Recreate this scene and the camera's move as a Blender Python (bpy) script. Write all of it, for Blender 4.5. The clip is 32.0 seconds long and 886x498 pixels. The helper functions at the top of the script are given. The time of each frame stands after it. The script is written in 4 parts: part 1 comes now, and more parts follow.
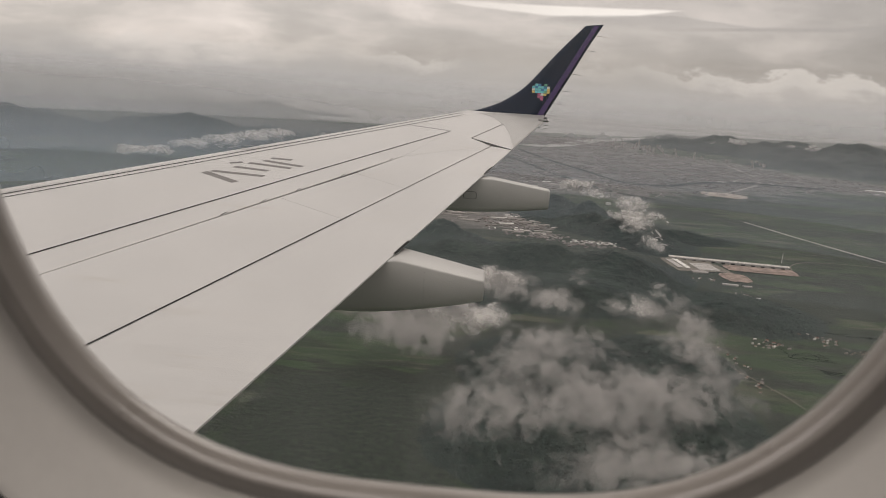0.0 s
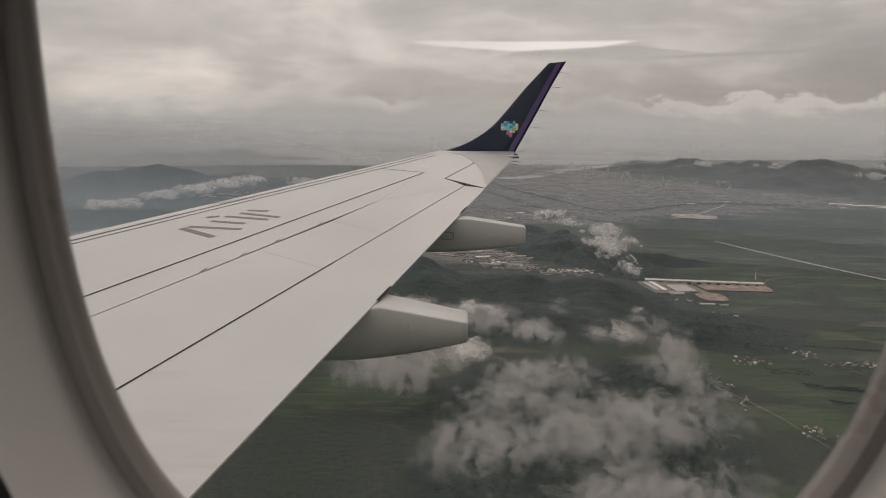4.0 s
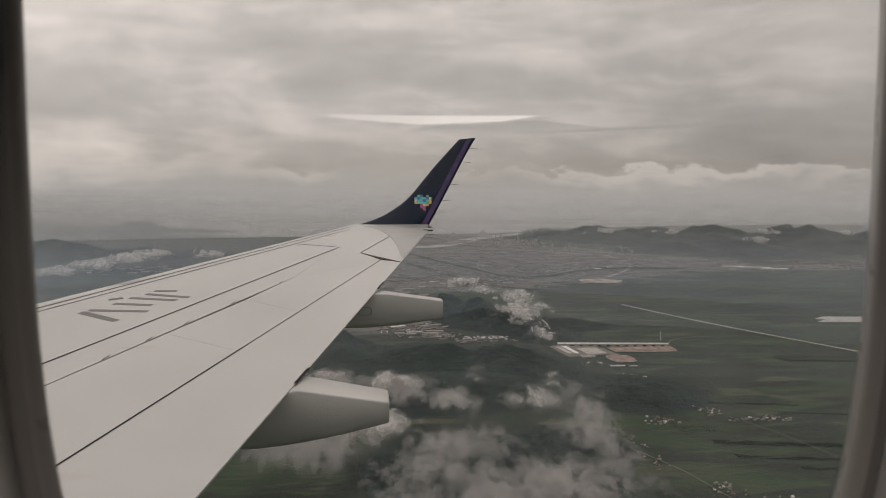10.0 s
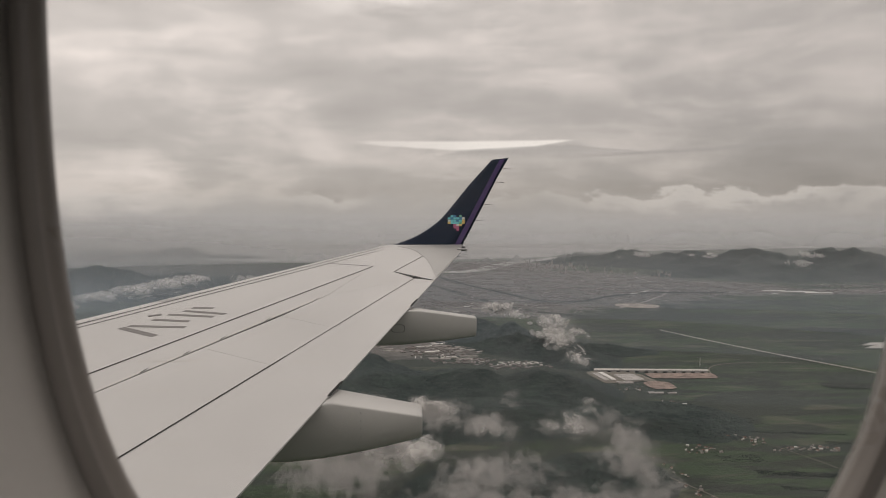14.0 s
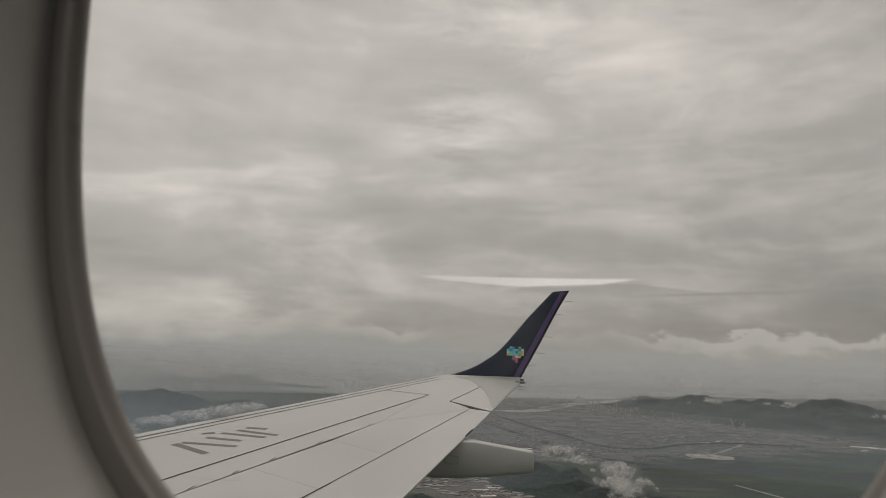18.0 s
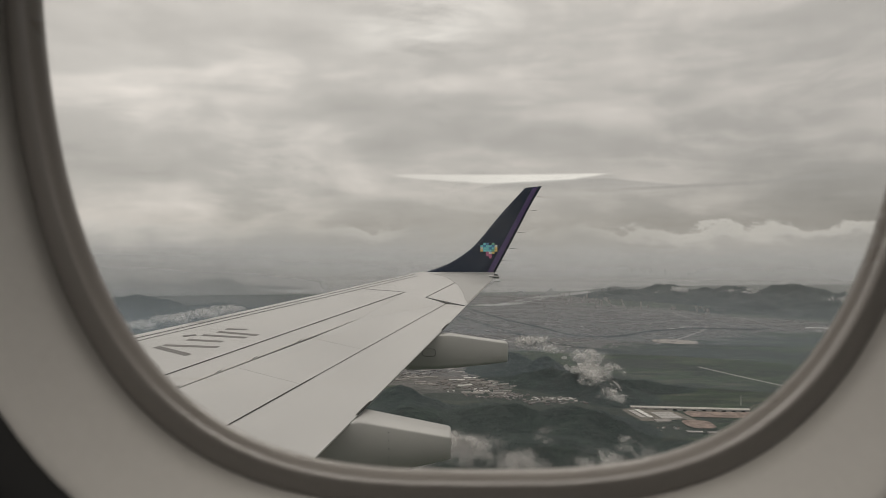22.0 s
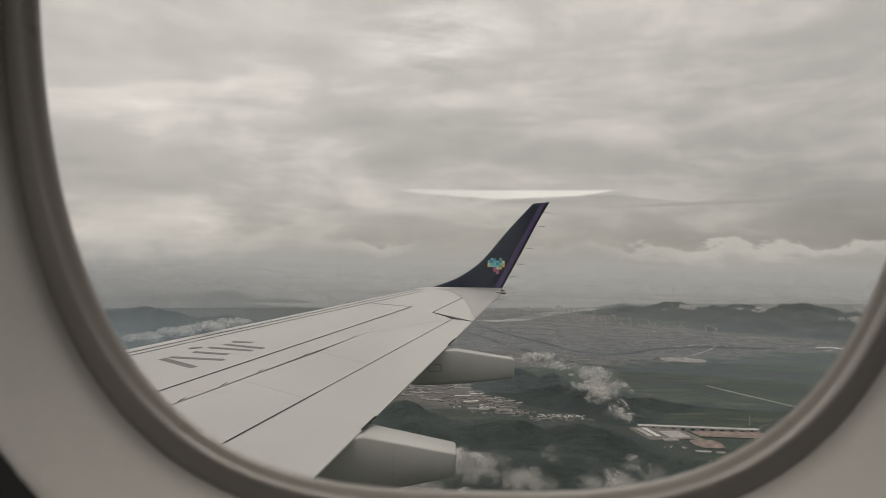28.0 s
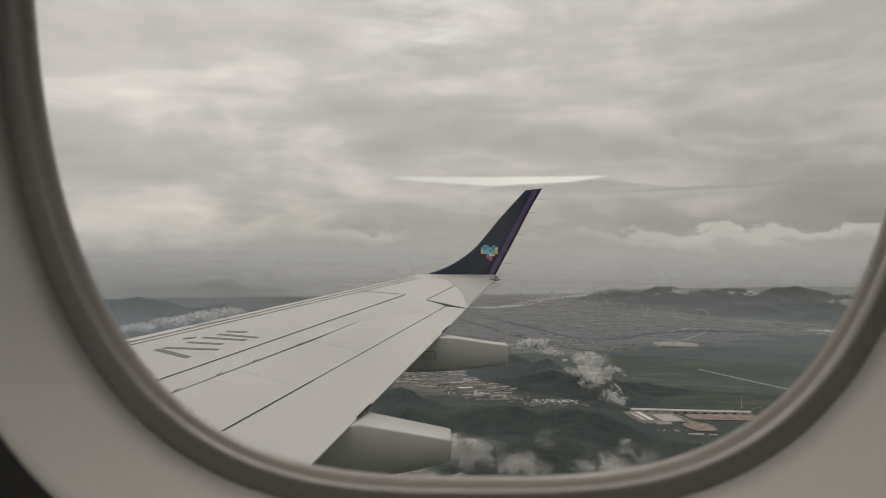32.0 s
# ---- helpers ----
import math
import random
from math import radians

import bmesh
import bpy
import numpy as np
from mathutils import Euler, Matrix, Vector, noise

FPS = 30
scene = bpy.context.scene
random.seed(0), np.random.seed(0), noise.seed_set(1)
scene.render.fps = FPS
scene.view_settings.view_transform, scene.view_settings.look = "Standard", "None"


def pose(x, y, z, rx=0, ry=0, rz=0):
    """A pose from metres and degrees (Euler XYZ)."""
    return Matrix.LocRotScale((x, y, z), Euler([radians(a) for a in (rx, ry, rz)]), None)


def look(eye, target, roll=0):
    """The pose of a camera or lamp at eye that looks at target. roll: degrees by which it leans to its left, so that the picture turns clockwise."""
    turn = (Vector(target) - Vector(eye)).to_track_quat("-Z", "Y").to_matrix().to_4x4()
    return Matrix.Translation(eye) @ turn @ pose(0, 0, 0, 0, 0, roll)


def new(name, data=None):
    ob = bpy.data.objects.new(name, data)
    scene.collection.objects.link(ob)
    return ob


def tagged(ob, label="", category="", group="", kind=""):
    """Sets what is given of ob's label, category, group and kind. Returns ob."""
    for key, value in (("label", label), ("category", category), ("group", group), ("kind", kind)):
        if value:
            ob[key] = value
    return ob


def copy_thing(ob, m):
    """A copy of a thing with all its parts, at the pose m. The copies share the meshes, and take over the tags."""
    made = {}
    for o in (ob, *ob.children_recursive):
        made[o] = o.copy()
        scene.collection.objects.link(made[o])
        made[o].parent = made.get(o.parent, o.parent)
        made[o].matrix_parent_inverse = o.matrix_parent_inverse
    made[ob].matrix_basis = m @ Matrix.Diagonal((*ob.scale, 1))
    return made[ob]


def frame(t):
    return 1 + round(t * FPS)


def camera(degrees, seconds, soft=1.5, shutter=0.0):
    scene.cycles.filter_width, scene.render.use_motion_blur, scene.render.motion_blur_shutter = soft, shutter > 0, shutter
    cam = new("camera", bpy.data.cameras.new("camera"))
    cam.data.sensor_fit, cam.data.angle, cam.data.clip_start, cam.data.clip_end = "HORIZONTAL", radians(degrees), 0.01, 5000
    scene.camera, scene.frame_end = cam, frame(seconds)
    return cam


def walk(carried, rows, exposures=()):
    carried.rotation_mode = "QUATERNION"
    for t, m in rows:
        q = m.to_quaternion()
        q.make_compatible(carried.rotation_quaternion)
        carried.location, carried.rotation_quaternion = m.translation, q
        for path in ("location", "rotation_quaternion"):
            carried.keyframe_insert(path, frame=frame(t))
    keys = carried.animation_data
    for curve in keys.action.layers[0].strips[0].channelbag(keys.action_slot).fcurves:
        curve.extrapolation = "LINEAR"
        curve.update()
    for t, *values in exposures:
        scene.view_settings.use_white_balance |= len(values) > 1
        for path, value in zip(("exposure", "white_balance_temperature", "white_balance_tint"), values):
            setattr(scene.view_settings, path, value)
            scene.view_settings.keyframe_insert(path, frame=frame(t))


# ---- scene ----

# ---------------------------------------------------------------- camera
# Axes of the aircraft: x aft along the cabin, y out over the wing, z up. The landscape below is laid out
# at about one tenth of its size, 130 m under the eye.
EYE = 130.0
cam = camera(66.6, 32.0, soft=0.55)
# a small lens focused on the wing: the window rim close by is soft
cam.data.dof.use_dof, cam.data.dof.focus_distance, cam.data.dof.aperture_fstop = True, 12.0, 13.0
# rows begin
ROWS = [
    (0, 0.0223, 0.0415, 0.0560, 76.62, -3.69, 3.74),
    (0.5, 0.0199, 0.0368, 0.0572, 75.58, -3.55, 3.20),
    (1, 0.0174, 0.0321, 0.0584, 76.02, -1.61, 3.74),
    (1.5, 0.0148, 0.0175, 0.0796, 77.99, -0.11, 3.36),
    (2, 0.0121, 0.0030, 0.1008, 78.63, -1.02, 3.19),
    (2.5, 0.0090, 0.0019, 0.1039, 79.25, -0.52, 2.38),
    (4.5, -0.0032, -0.0023, 0.1159, 80.29, -0.64, 0.42),
    (5, -0.0063, -0.0033, 0.1189, 82.27, -0.03, -0.90),
    (5.5, -0.0081, -0.0053, 0.1309, 84.27, 0.14, -2.23),
    (6, -0.0099, -0.0072, 0.1429, 84.94, -0.00, -2.89),
    (6.5, -0.0123, -0.0095, 0.1495, 84.67, -0.05, -2.67),
    (7, -0.0148, -0.0119, 0.1561, 84.23, -0.30, -2.71),
    (7.5, -0.0190, -0.0115, 0.1512, 84.00, -0.82, -2.90),
    (8, -0.0232, -0.0112, 0.1463, 84.13, -0.70, -3.12),
    (8.5, -0.0247, -0.0117, 0.1557, 84.14, -0.54, -4.22),
    (9, -0.0261, -0.0123, 0.1652, 84.71, -0.30, -4.96),
    (9.5, -0.0283, -0.0103, 0.1652, 85.37, 0.24, -5.77),
    (10, -0.0304, -0.0084, 0.1651, 85.75, -0.28, -6.24),
    (10.5, -0.0315, -0.0100, 0.1888, 86.17, -0.65, -6.74),
    (11, -0.0325, -0.0116, 0.2125, 87.32, -0.31, -6.76),
    (11.5, -0.0341, -0.0096, 0.1927, 86.59, -1.39, -7.21),
    (12, -0.0358, -0.0075, 0.1729, 87.18, -1.14, -7.36),
    (12.5, -0.0326, 0.0076, 0.1357, 82.43, 1.54, -4.90),
    (13, -0.0295, 0.0226, 0.0985, 80.85, 0.48, -8.06),
    (13.5, -0.0267, 0.0092, 0.0923, 84.03, -0.18, -5.63),
    (14, -0.0238, -0.0042, 0.0861, 87.86, 0.11, -3.39),
    (14.5, -0.0196, -0.0041, 0.0731, 90.27, 1.44, -2.77),
    (16.5, -0.0027, -0.0036, 0.0211, 93.49, -1.25, -0.53),
    (17, -0.0042, 0.0079, 0.0108, 93.54, -1.79, -0.10),
    (17.5, -0.0030, 0.0080, 0.0070, 95.25, -0.60, 0.74),
    (18, -0.0015, 0.0080, 0.0040, 99.19, -2.01, 1.63),
    (18.5, 0.0006, 0.0038, 0.0080, 98.11, -0.89, 2.37),
    (19, 0.0029, -0.0003, 0.0119, 97.00, -1.71, 3.39),
    (19.5, -0.0014, 0.0050, 0.0107, 96.58, -1.65, 3.37),
    (20, -0.0056, 0.0102, 0.0095, 94.78, 0.31, -1.89),
    (20.5, -0.0065, 0.0171, 0.0040, 92.37, 0.62, -2.29),
    (21, -0.0033, 0.0080, 0.0010, 90.87, 0.10, -0.51),
    (21.5, -0.0029, -0.0003, 0.0002, 90.26, -0.69, -0.00),
    (22, -0.0027, -0.0006, 0.0010, 90.63, -0.33, -0.52),
    (22.5, -0.0014, 0.0050, -0.0003, 89.57, -0.25, -0.89),
    (23, -0.0003, 0.0105, -0.0016, 88.94, 0.15, -0.52),
    (23.5, -0.0007, 0.0096, -0.0000, 89.68, 0.50, 0.16),
    (24, -0.0009, 0.0087, 0.0015, 89.39, 0.21, -0.01),
    (24.5, -0.0005, 0.0074, 0.0016, 89.77, -0.46, 0.56),
    (26.5, 0.0015, 0.0021, 0.0010, 91.13, -2.55, -0.28),
    (27, 0.0018, 0.0008, 0.0010, 91.09, -1.84, 0.11),
    (27.5, 0.0010, 0.0038, 0.0006, 91.26, -1.68, 0.33),
    (28, -0.0001, 0.0068, 0.0002, 91.90, -0.95, 0.10),
    (28.5, -0.0000, 0.0051, 0.0015, 92.29, -0.69, 0.43),
    (29, 0.0001, 0.0034, 0.0027, 92.40, -0.98, 0.25),
    (29.5, -0.0033, 0.0050, 0.0035, 91.74, 0.59, -2.45),
    (30, -0.0069, 0.0067, 0.0043, 90.64, 0.46, -2.65),
    (30.5, -0.0049, 0.0074, 0.0025, 90.08, -0.23, -2.13),
    (31, -0.0031, 0.0080, 0.0010, 90.18, -0.17, -1.71),
    (31.5, -0.0026, 0.0058, 0.0009, 90.62, -0.30, -1.52),
    (32, -0.0018, 0.0036, 0.0012, 90.83, -0.32, -0.48),
]
# rows end
walk(cam, [(t, pose(x, y, EYE + z, rx, ry, rz)) for t, x, y, z, rx, ry, rz in ROWS],
     [(0, 0.3, 6600, 15), (2.5, 0.2, 6600, 15), (7, 0.02, 6600, 15), (12, 0.0, 6600, 15), (13, 0.09, 6600, 15), (16.5, -0.03, 6600, 13), (18, -0.25, 6500, 10), (19.5, -0.28, 6500, 10), (20.5, -0.12, 6500, 10), (22, 0.0, 6500, 10), (32, 0.0, 6500, 10)])

# ---------------------------------------------------------------- node helpers


def material(name):
    m = bpy.data.materials.new(name)
    m.use_nodes = True
    m.node_tree.nodes.clear()
    return m, m.node_tree.nodes, m.node_tree.links


def add(nodes, links, kind, inputs=None, **settings):
    """One node with its inputs (values or sockets) and settings."""
    n = nodes.new(kind)
    for key, value in settings.items():
        setattr(n, key, value)
    for key, value in (inputs or {}).items():
        if isinstance(value, bpy.types.NodeSocket):
            links.new(value, n.inputs[key])
        else:
            n.inputs[key].default_value = value
    return n


class Net:
    """Short hand for one node tree."""

    def __init__(self, nodes, links):
        self.n, self.l = nodes, links

    def node(self, kind, inputs=None, **settings):
        return add(self.n, self.l, kind, inputs, **settings)

    def math(self, op, a, b=0.0, clamp=False):
        return self.node("ShaderNodeMath", {0: a, 1: b}, operation=op, use_clamp=clamp).outputs[0]

    def coords(self, scale=(1, 1, 1), turn=0.0):
        tc = self.node("ShaderNodeTexCoord")
        return self.node("ShaderNodeMapping", {"Vector": tc.outputs["Object"], "Scale": scale, "Rotation": (0, 0, turn)}).outputs[0]

    def noise(self, vector, scale, detail=5.0, rough=0.55, distort=0.0):
        return self.node("ShaderNodeTexNoise", {"Vector": vector, "Scale": scale, "Detail": detail, "Roughness": rough, "Distortion": distort}).outputs[0]

    def ramp(self, fac, stops):
        r = self.node("ShaderNodeValToRGB", {"Fac": fac})
        els = r.color_ramp.elements
        while len(els) < len(stops):
            els.new(0.5)
        for e, (p, c) in zip(els, stops):
            e.position, e.color = p, (*c, 1)
        return r.outputs[0]

    def mix(self, fac, a, b):
        n = self.node("ShaderNodeMix", data_type="RGBA")
        for i, v in ((0, fac), (6, a), (7, b)):
            if isinstance(v, bpy.types.NodeSocket):
                self.l.new(v, n.inputs[i])
            else:
                n.inputs[i].default_value = v if i == 0 else (*v, 1)
        return n.outputs[2]

    def steps(self, value, lo, hi, a=0.0, b=1.0):
        return self.node("ShaderNodeMapRange", {0: value, 1: lo, 2: hi, 3: a, 4: b}).outputs[0]

    def surface(self, colour, rough=0.6, metal=0.0, bump=None, strength=0.3, distance=0.01, gloss=0.5):
        p = self.node("ShaderNodeBsdfPrincipled", {"Metallic": metal, "Specular IOR Level": gloss})
        for key, v in (("Base Color", colour), ("Roughness", rough)):
            if isinstance(v, bpy.types.NodeSocket):
                self.l.new(v, p.inputs[key])
            else:
                p.inputs[key].default_value = (*v, 1) if key == "Base Color" else v
        if bump is not None:
            b = self.node("ShaderNodeBump", {"Height": bump, "Strength": strength, "Distance": distance})
            self.l.new(b.outputs[0], p.inputs["Normal"])
        out = self.node("ShaderNodeOutputMaterial")
        self.l.new(p.outputs[0], out.inputs[0])
        return p


# ---------------------------------------------------------------- world and light
world = bpy.data.worlds.new("overcast_sky")
scene.world = world
world.use_nodes = True
wn = Net(world.node_tree.nodes, world.node_tree.links)
wn.n.clear()
SUN_UP, SUN_TURN = radians(48), radians(20)
tc = wn.node("ShaderNodeTexCoord").outputs["Generated"]
sep = wn.node("ShaderNodeSeparateXYZ", {0: tc})
height = sep.outputs[2]
# the deck lies flat overhead, so that its billows crowd together towards the horizon
rise = wn.math("ADD", wn.math("MAXIMUM", height, 0.0), 0.29)
flat = wn.node("ShaderNodeCombineXYZ", {0: wn.math("DIVIDE", sep.outputs[0], rise), 1: wn.math("DIVIDE", sep.outputs[1], rise), 2: wn.math("MULTIPLY", height, 5.0)}).outputs[0]
broad = wn.noise(wn.node("ShaderNodeMapping", {"Vector": flat, "Location": (3.1, 0.4, 0), "Rotation": (0, 0, 0.35), "Scale": (0.8, 1.0, 1)}).outputs[0], 1.15, 6, 0.52, 0.3)
fine = wn.noise(wn.node("ShaderNodeMapping", {"Vector": flat, "Rotation": (0, 0, 0.5), "Scale": (0.75, 1.0, 1)}).outputs[0], 3.4, 9, 0.58, 0.4)
wisp = wn.noise(wn.node("ShaderNodeMapping", {"Vector": tc, "Scale": (1.4, 1.4, 4.0), "Rotation": (0.1, -0.16, 0)}).outputs[0], 13.0, 8, 0.6, 0.3)
curls = wn.noise(wn.node("ShaderNodeMapping", {"Vector": tc, "Scale": (1.0, 1.0, 2.4), "Rotation": (0, 0.12, 0)}).outputs[0], 4.6, 10, 0.62, 0.5)
mixed = wn.math("ADD", wn.math("ADD", wn.math("MULTIPLY", broad, 0.56), wn.math("MULTIPLY", fine, 0.14)), wn.math("ADD", wn.math("MULTIPLY", wisp, 0.075), wn.math("MULTIPLY", curls, 0.26)))
deck = wn.ramp(mixed, [(0.37, (0.41, 0.391, 0.365)), (0.45, (0.51, 0.486, 0.454)), (0.53, (0.60, 0.572, 0.535)), (0.61, (0.80, 0.752, 0.702)), (0.69, (1.02, 0.955, 0.90))])
# the deck is thinner and brighter overhead, with a torn opening high over the wing
thin = wn.node("ShaderNodeVectorMath", {0: deck, "Scale": wn.steps(height, 0.05, 0.34, 0.76, 1.20)}, operation="SCALE").outputs[0]
# and thins out towards the nose
thin = wn.node("ShaderNodeVectorMath", {0: thin, "Scale": wn.steps(sep.outputs[0], -0.5, 0.5, 1.10, 0.74)}, operation="SCALE").outputs[0]
u, v = wn.math("ADD", sep.outputs[0], 0.03), wn.math("SUBTRACT", height, 0.335)
near = wn.math("SQRT", wn.math("ADD", wn.math("MULTIPLY", u, u), wn.math("MULTIPLY", wn.math("MULTIPLY", v, v), 5.0)))
hole = wn.math("MULTIPLY", wn.steps(near, 0.16, 0.02), wn.steps(fine, 0.44, 0.62))
deck = wn.mix(wn.math("MULTIPLY", hole, 0.8), thin, (1.05, 1.01, 0.95))
# cumulus tops standing over the sea
puff = wn.noise(wn.node("ShaderNodeMapping", {"Vector": tc, "Scale": (1, 1, 2.0)}).outputs[0], 16.0, 8, 0.6)
where = wn.noise(tc, 3.5, 2)
top = wn.math("ADD", wn.math("MULTIPLY", wn.math("SUBTRACT", puff, 0.5), 0.085), height)
bank = wn.math("MULTIPLY", wn.steps(top, 0.018, 0.028), wn.steps(top, 0.046, 0.040))
bank = wn.math("MULTIPLY", bank, wn.steps(where, 0.46, 0.60))
deck = wn.mix(wn.math("MULTIPLY", bank, 0.6), deck, (0.70, 0.67, 0.628))
# dull haze between the sea and the cloud base
low = wn.steps(wn.math("ADD", height, wn.math("MULTIPLY", wn.math("SUBTRACT", puff, 0.5), 0.05)), 0.050, 0.004)
deck = wn.mix(low, deck, (0.38, 0.379, 0.373))
# long thin rift in the cloud deck, through which the higher cloud shows, and a dark streak beside it
across = wn.math("DIVIDE", sep.outputs[0], wn.math("MAXIMUM", sep.outputs[1], 0.05))
ragged = wn.math("ADD", height, wn.math("MULTIPLY", wn.math("SUBTRACT", fine, 0.5), 0.012))
offset = wn.math("DIVIDE", wn.math("SUBTRACT", across, 0.095), 0.17)
lens = wn.math("MAXIMUM", wn.math("SUBTRACT", 1.0, wn.math("MULTIPLY", offset, offset)), 0.0)
below = wn.math("SUBTRACT", 0.1195, wn.math("MULTIPLY", lens, 0.0135))
rift = wn.math("MULTIPLY", wn.steps(wn.math("SUBTRACT", ragged, below), 0.0, 0.003), wn.steps(height, 0.1220, 0.1192))
rift = wn.math("MULTIPLY", wn.math("MULTIPLY", rift, wn.steps(lens, 0.02, 0.3)), wn.steps(across, -0.08, 0.1, 0.35, 1.0))
# a dark roll of cloud lies under the rift, further aft
roll = wn.math("DIVIDE", wn.math("SUBTRACT", across, 0.21), 0.17)
roll = wn.math("MAXIMUM", wn.math("SUBTRACT", 1.0, wn.math("MULTIPLY", roll, roll)), 0.0)
crest = wn.math("ADD", 0.1005, wn.math("MULTIPLY", roll, 0.0135))
dark_roll = wn.math("MULTIPLY", wn.steps(wn.math("SUBTRACT", ragged, crest), 0.0, -0.0025), wn.steps(ragged, 0.094, 0.104))
dark_roll = wn.math("MULTIPLY", dark_roll, wn.steps(roll, 0.0, 0.35))
deck = wn.mix(wn.math("MULTIPLY", rift, 0.8), deck, (0.92, 0.89, 0.83))
deck = wn.mix(wn.math("MULTIPLY", dark_roll, 0.6), deck, (0.37, 0.357, 0.337))
slope = wn.math("SUBTRACT", ragged, wn.math("MULTIPLY", across, 0.028))
streak = wn.math("MULTIPLY", wn.steps(slope, 0.0855, 0.0885), wn.steps(slope, 0.0935, 0.0905))
streak = wn.math("MULTIPLY", streak, wn.math("MULTIPLY", wn.steps(across, 0.2, 0.34), wn.steps(across, 0.72, 0.55)))
deck = wn.mix(wn.math("MULTIPLY", streak, 0.75), deck, (0.36, 0.345, 0.325))
air = wn.node("ShaderNodeTexSky", sky_type="NISHITA", sun_disc=False, sun_elevation=SUN_UP, sun_rotation=SUN_TURN)
above = wn.node("ShaderNodeBackground", {"Color": deck, "Strength": 1.0})
clear = wn.node("ShaderNodeBackground", {"Color": air.outputs[0], "Strength": 0.05})
both = wn.node("ShaderNodeMixShader", {0: 0.92, 1: clear.outputs[0], 2: above.outputs[0]})
wn.l.new(both.outputs[0], wn.node("ShaderNodeOutputWorld").inputs[0])

sun = new("sun", bpy.data.lights.new("sun", "SUN"))
sun.data.energy, sun.data.angle, sun.data.color = 0.6, radians(25), (1.0, 0.95, 0.88)
sun.matrix_world = look((0, 0, 0), (-math.sin(SUN_TURN) * math.cos(SUN_UP), -math.cos(SUN_TURN) * math.cos(SUN_UP), -math.sin(SUN_UP)))
scene.cycles.transparent_max_bounces = 40

# ---------------------------------------------------------------- mesh helpers


def part(name, bm, mat, parent=None, label="", smooth=False):
    """One mesh object out of a bmesh, under a thing or a part."""
    me = bpy.data.meshes.new(name)
    bmesh.ops.recalc_face_normals(bm, faces=bm.faces)
    bm.to_mesh(me)
    bm.free()
    return finish(name, me, mat, parent, label, smooth)


def finish(name, me, mat, parent=None, label="", smooth=False):
    me.materials.append(mat)
    if smooth:
        me.polygons.foreach_set("use_smooth", [True] * len(me.polygons))
    ob = new(name, me)
    if parent is not None:
        ob.parent = parent
    if label:
        ob["label"] = label
    return ob


def raw(name, verts, faces, mat, parent=None, label="", smooth=False):
    me = bpy.data.meshes.new(name)
    me.from_pydata([tuple(v) for v in verts], [], faces)
    me.update()
    return finish(name, me, mat, parent, label, smooth)


def empty(name, label, category, group="", kind="", at=(0, 0, 0)):
    ob = new(name)
    ob.location = at
    return tagged(ob, label, category, group, kind)


def box(bm, lo, hi, bevel=0.0):
    geo = bmesh.ops.create_cube(bm, size=1.0)
    size = [h - l for l, h in zip(lo, hi)]
    mid = [(h + l) / 2 for l, h in zip(lo, hi)]
    for v in geo["verts"]:
        v.co = Vector([c * s + m for c, s, m in zip(v.co, size, mid)])
    if bevel:
        edges = list({e for v in geo["verts"] for e in v.link_edges})
        bmesh.ops.bevel(bm, geom=edges, offset=bevel, segments=2, affect="EDGES")


def loft(bm, rings, closed=True, caps=False):
    """Skin over rings of points of equal count."""
    rows = [[bm.verts.new(p) for p in ring] for ring in rings]
    n = len(rows[0])
    for a, b in zip(rows, rows[1:]):
        for i in range(n if closed else n - 1):
            j = (i + 1) % n
            bm.faces.new((a[i], a[j], b[j], b[i]))
    if caps:
        bm.faces.new(rows[0])
        bm.faces.new(rows[-1])
    return rows


# ---------------------------------------------------------------- materials


def plain(name, colour, rough=0.5, spread=0.12, scale=8.0, metal=0.0, bump=0.1, size=0.002, gloss=0.5):
    """A surface with soft mottling and a fine relief."""
    m, n, l = material(name)
    t = Net(n, l)
    at = t.coords()
    wide, small = t.noise(at, scale, 4), t.noise(at, scale * 14, 3)
    k = t.math("ADD", t.math("MULTIPLY", wide, 0.7), t.math("MULTIPLY", small, 0.3))
    lo, hi = [c * (1 - spread) for c in colour], [min(1, c * (1 + spread)) for c in colour]
    t.surface(t.ramp(k, [(0.35, lo), (0.65, hi)]), t.steps(wide, 0.3, 0.7, max(0.02, rough - 0.07), min(1, rough + 0.07)), metal, small, bump, size, gloss)
    return m


def wing_paint():
    m, n, l = material("wing_paint")
    t = Net(n, l)
    at = t.coords()
    wide = t.noise(at, 0.9, 4)
    streak = t.noise(t.coords((1.2, 14, 1), 0.42), 2.0, 5, 0.6)
    speck = t.noise(at, 60, 2)
    k = t.math("ADD", t.math("MULTIPLY", wide, 0.5), t.math("MULTIPLY", streak, 0.5))
    colour = t.ramp(k, [(0.3, (0.47, 0.47, 0.468)), (0.5, (0.545, 0.545, 0.543)), (0.7, (0.60, 0.597, 0.592))])
    colour = t.mix(t.steps(speck, 0.66, 0.72, 0, 0.25), colour, (0.42, 0.40, 0.37))
    stain = t.noise(t.coords((0.9, 7, 1), 0.42), 1.3, 6, 0.65)
    colour = t.mix(t.steps(stain, 0.58, 0.74, 0, 0.4), colour, (0.36, 0.325, 0.275))
    t.surface(colour, t.steps(streak, 0.3, 0.7, 0.34, 0.5), 0.0, wide, 0.04, 0.02)
    return m


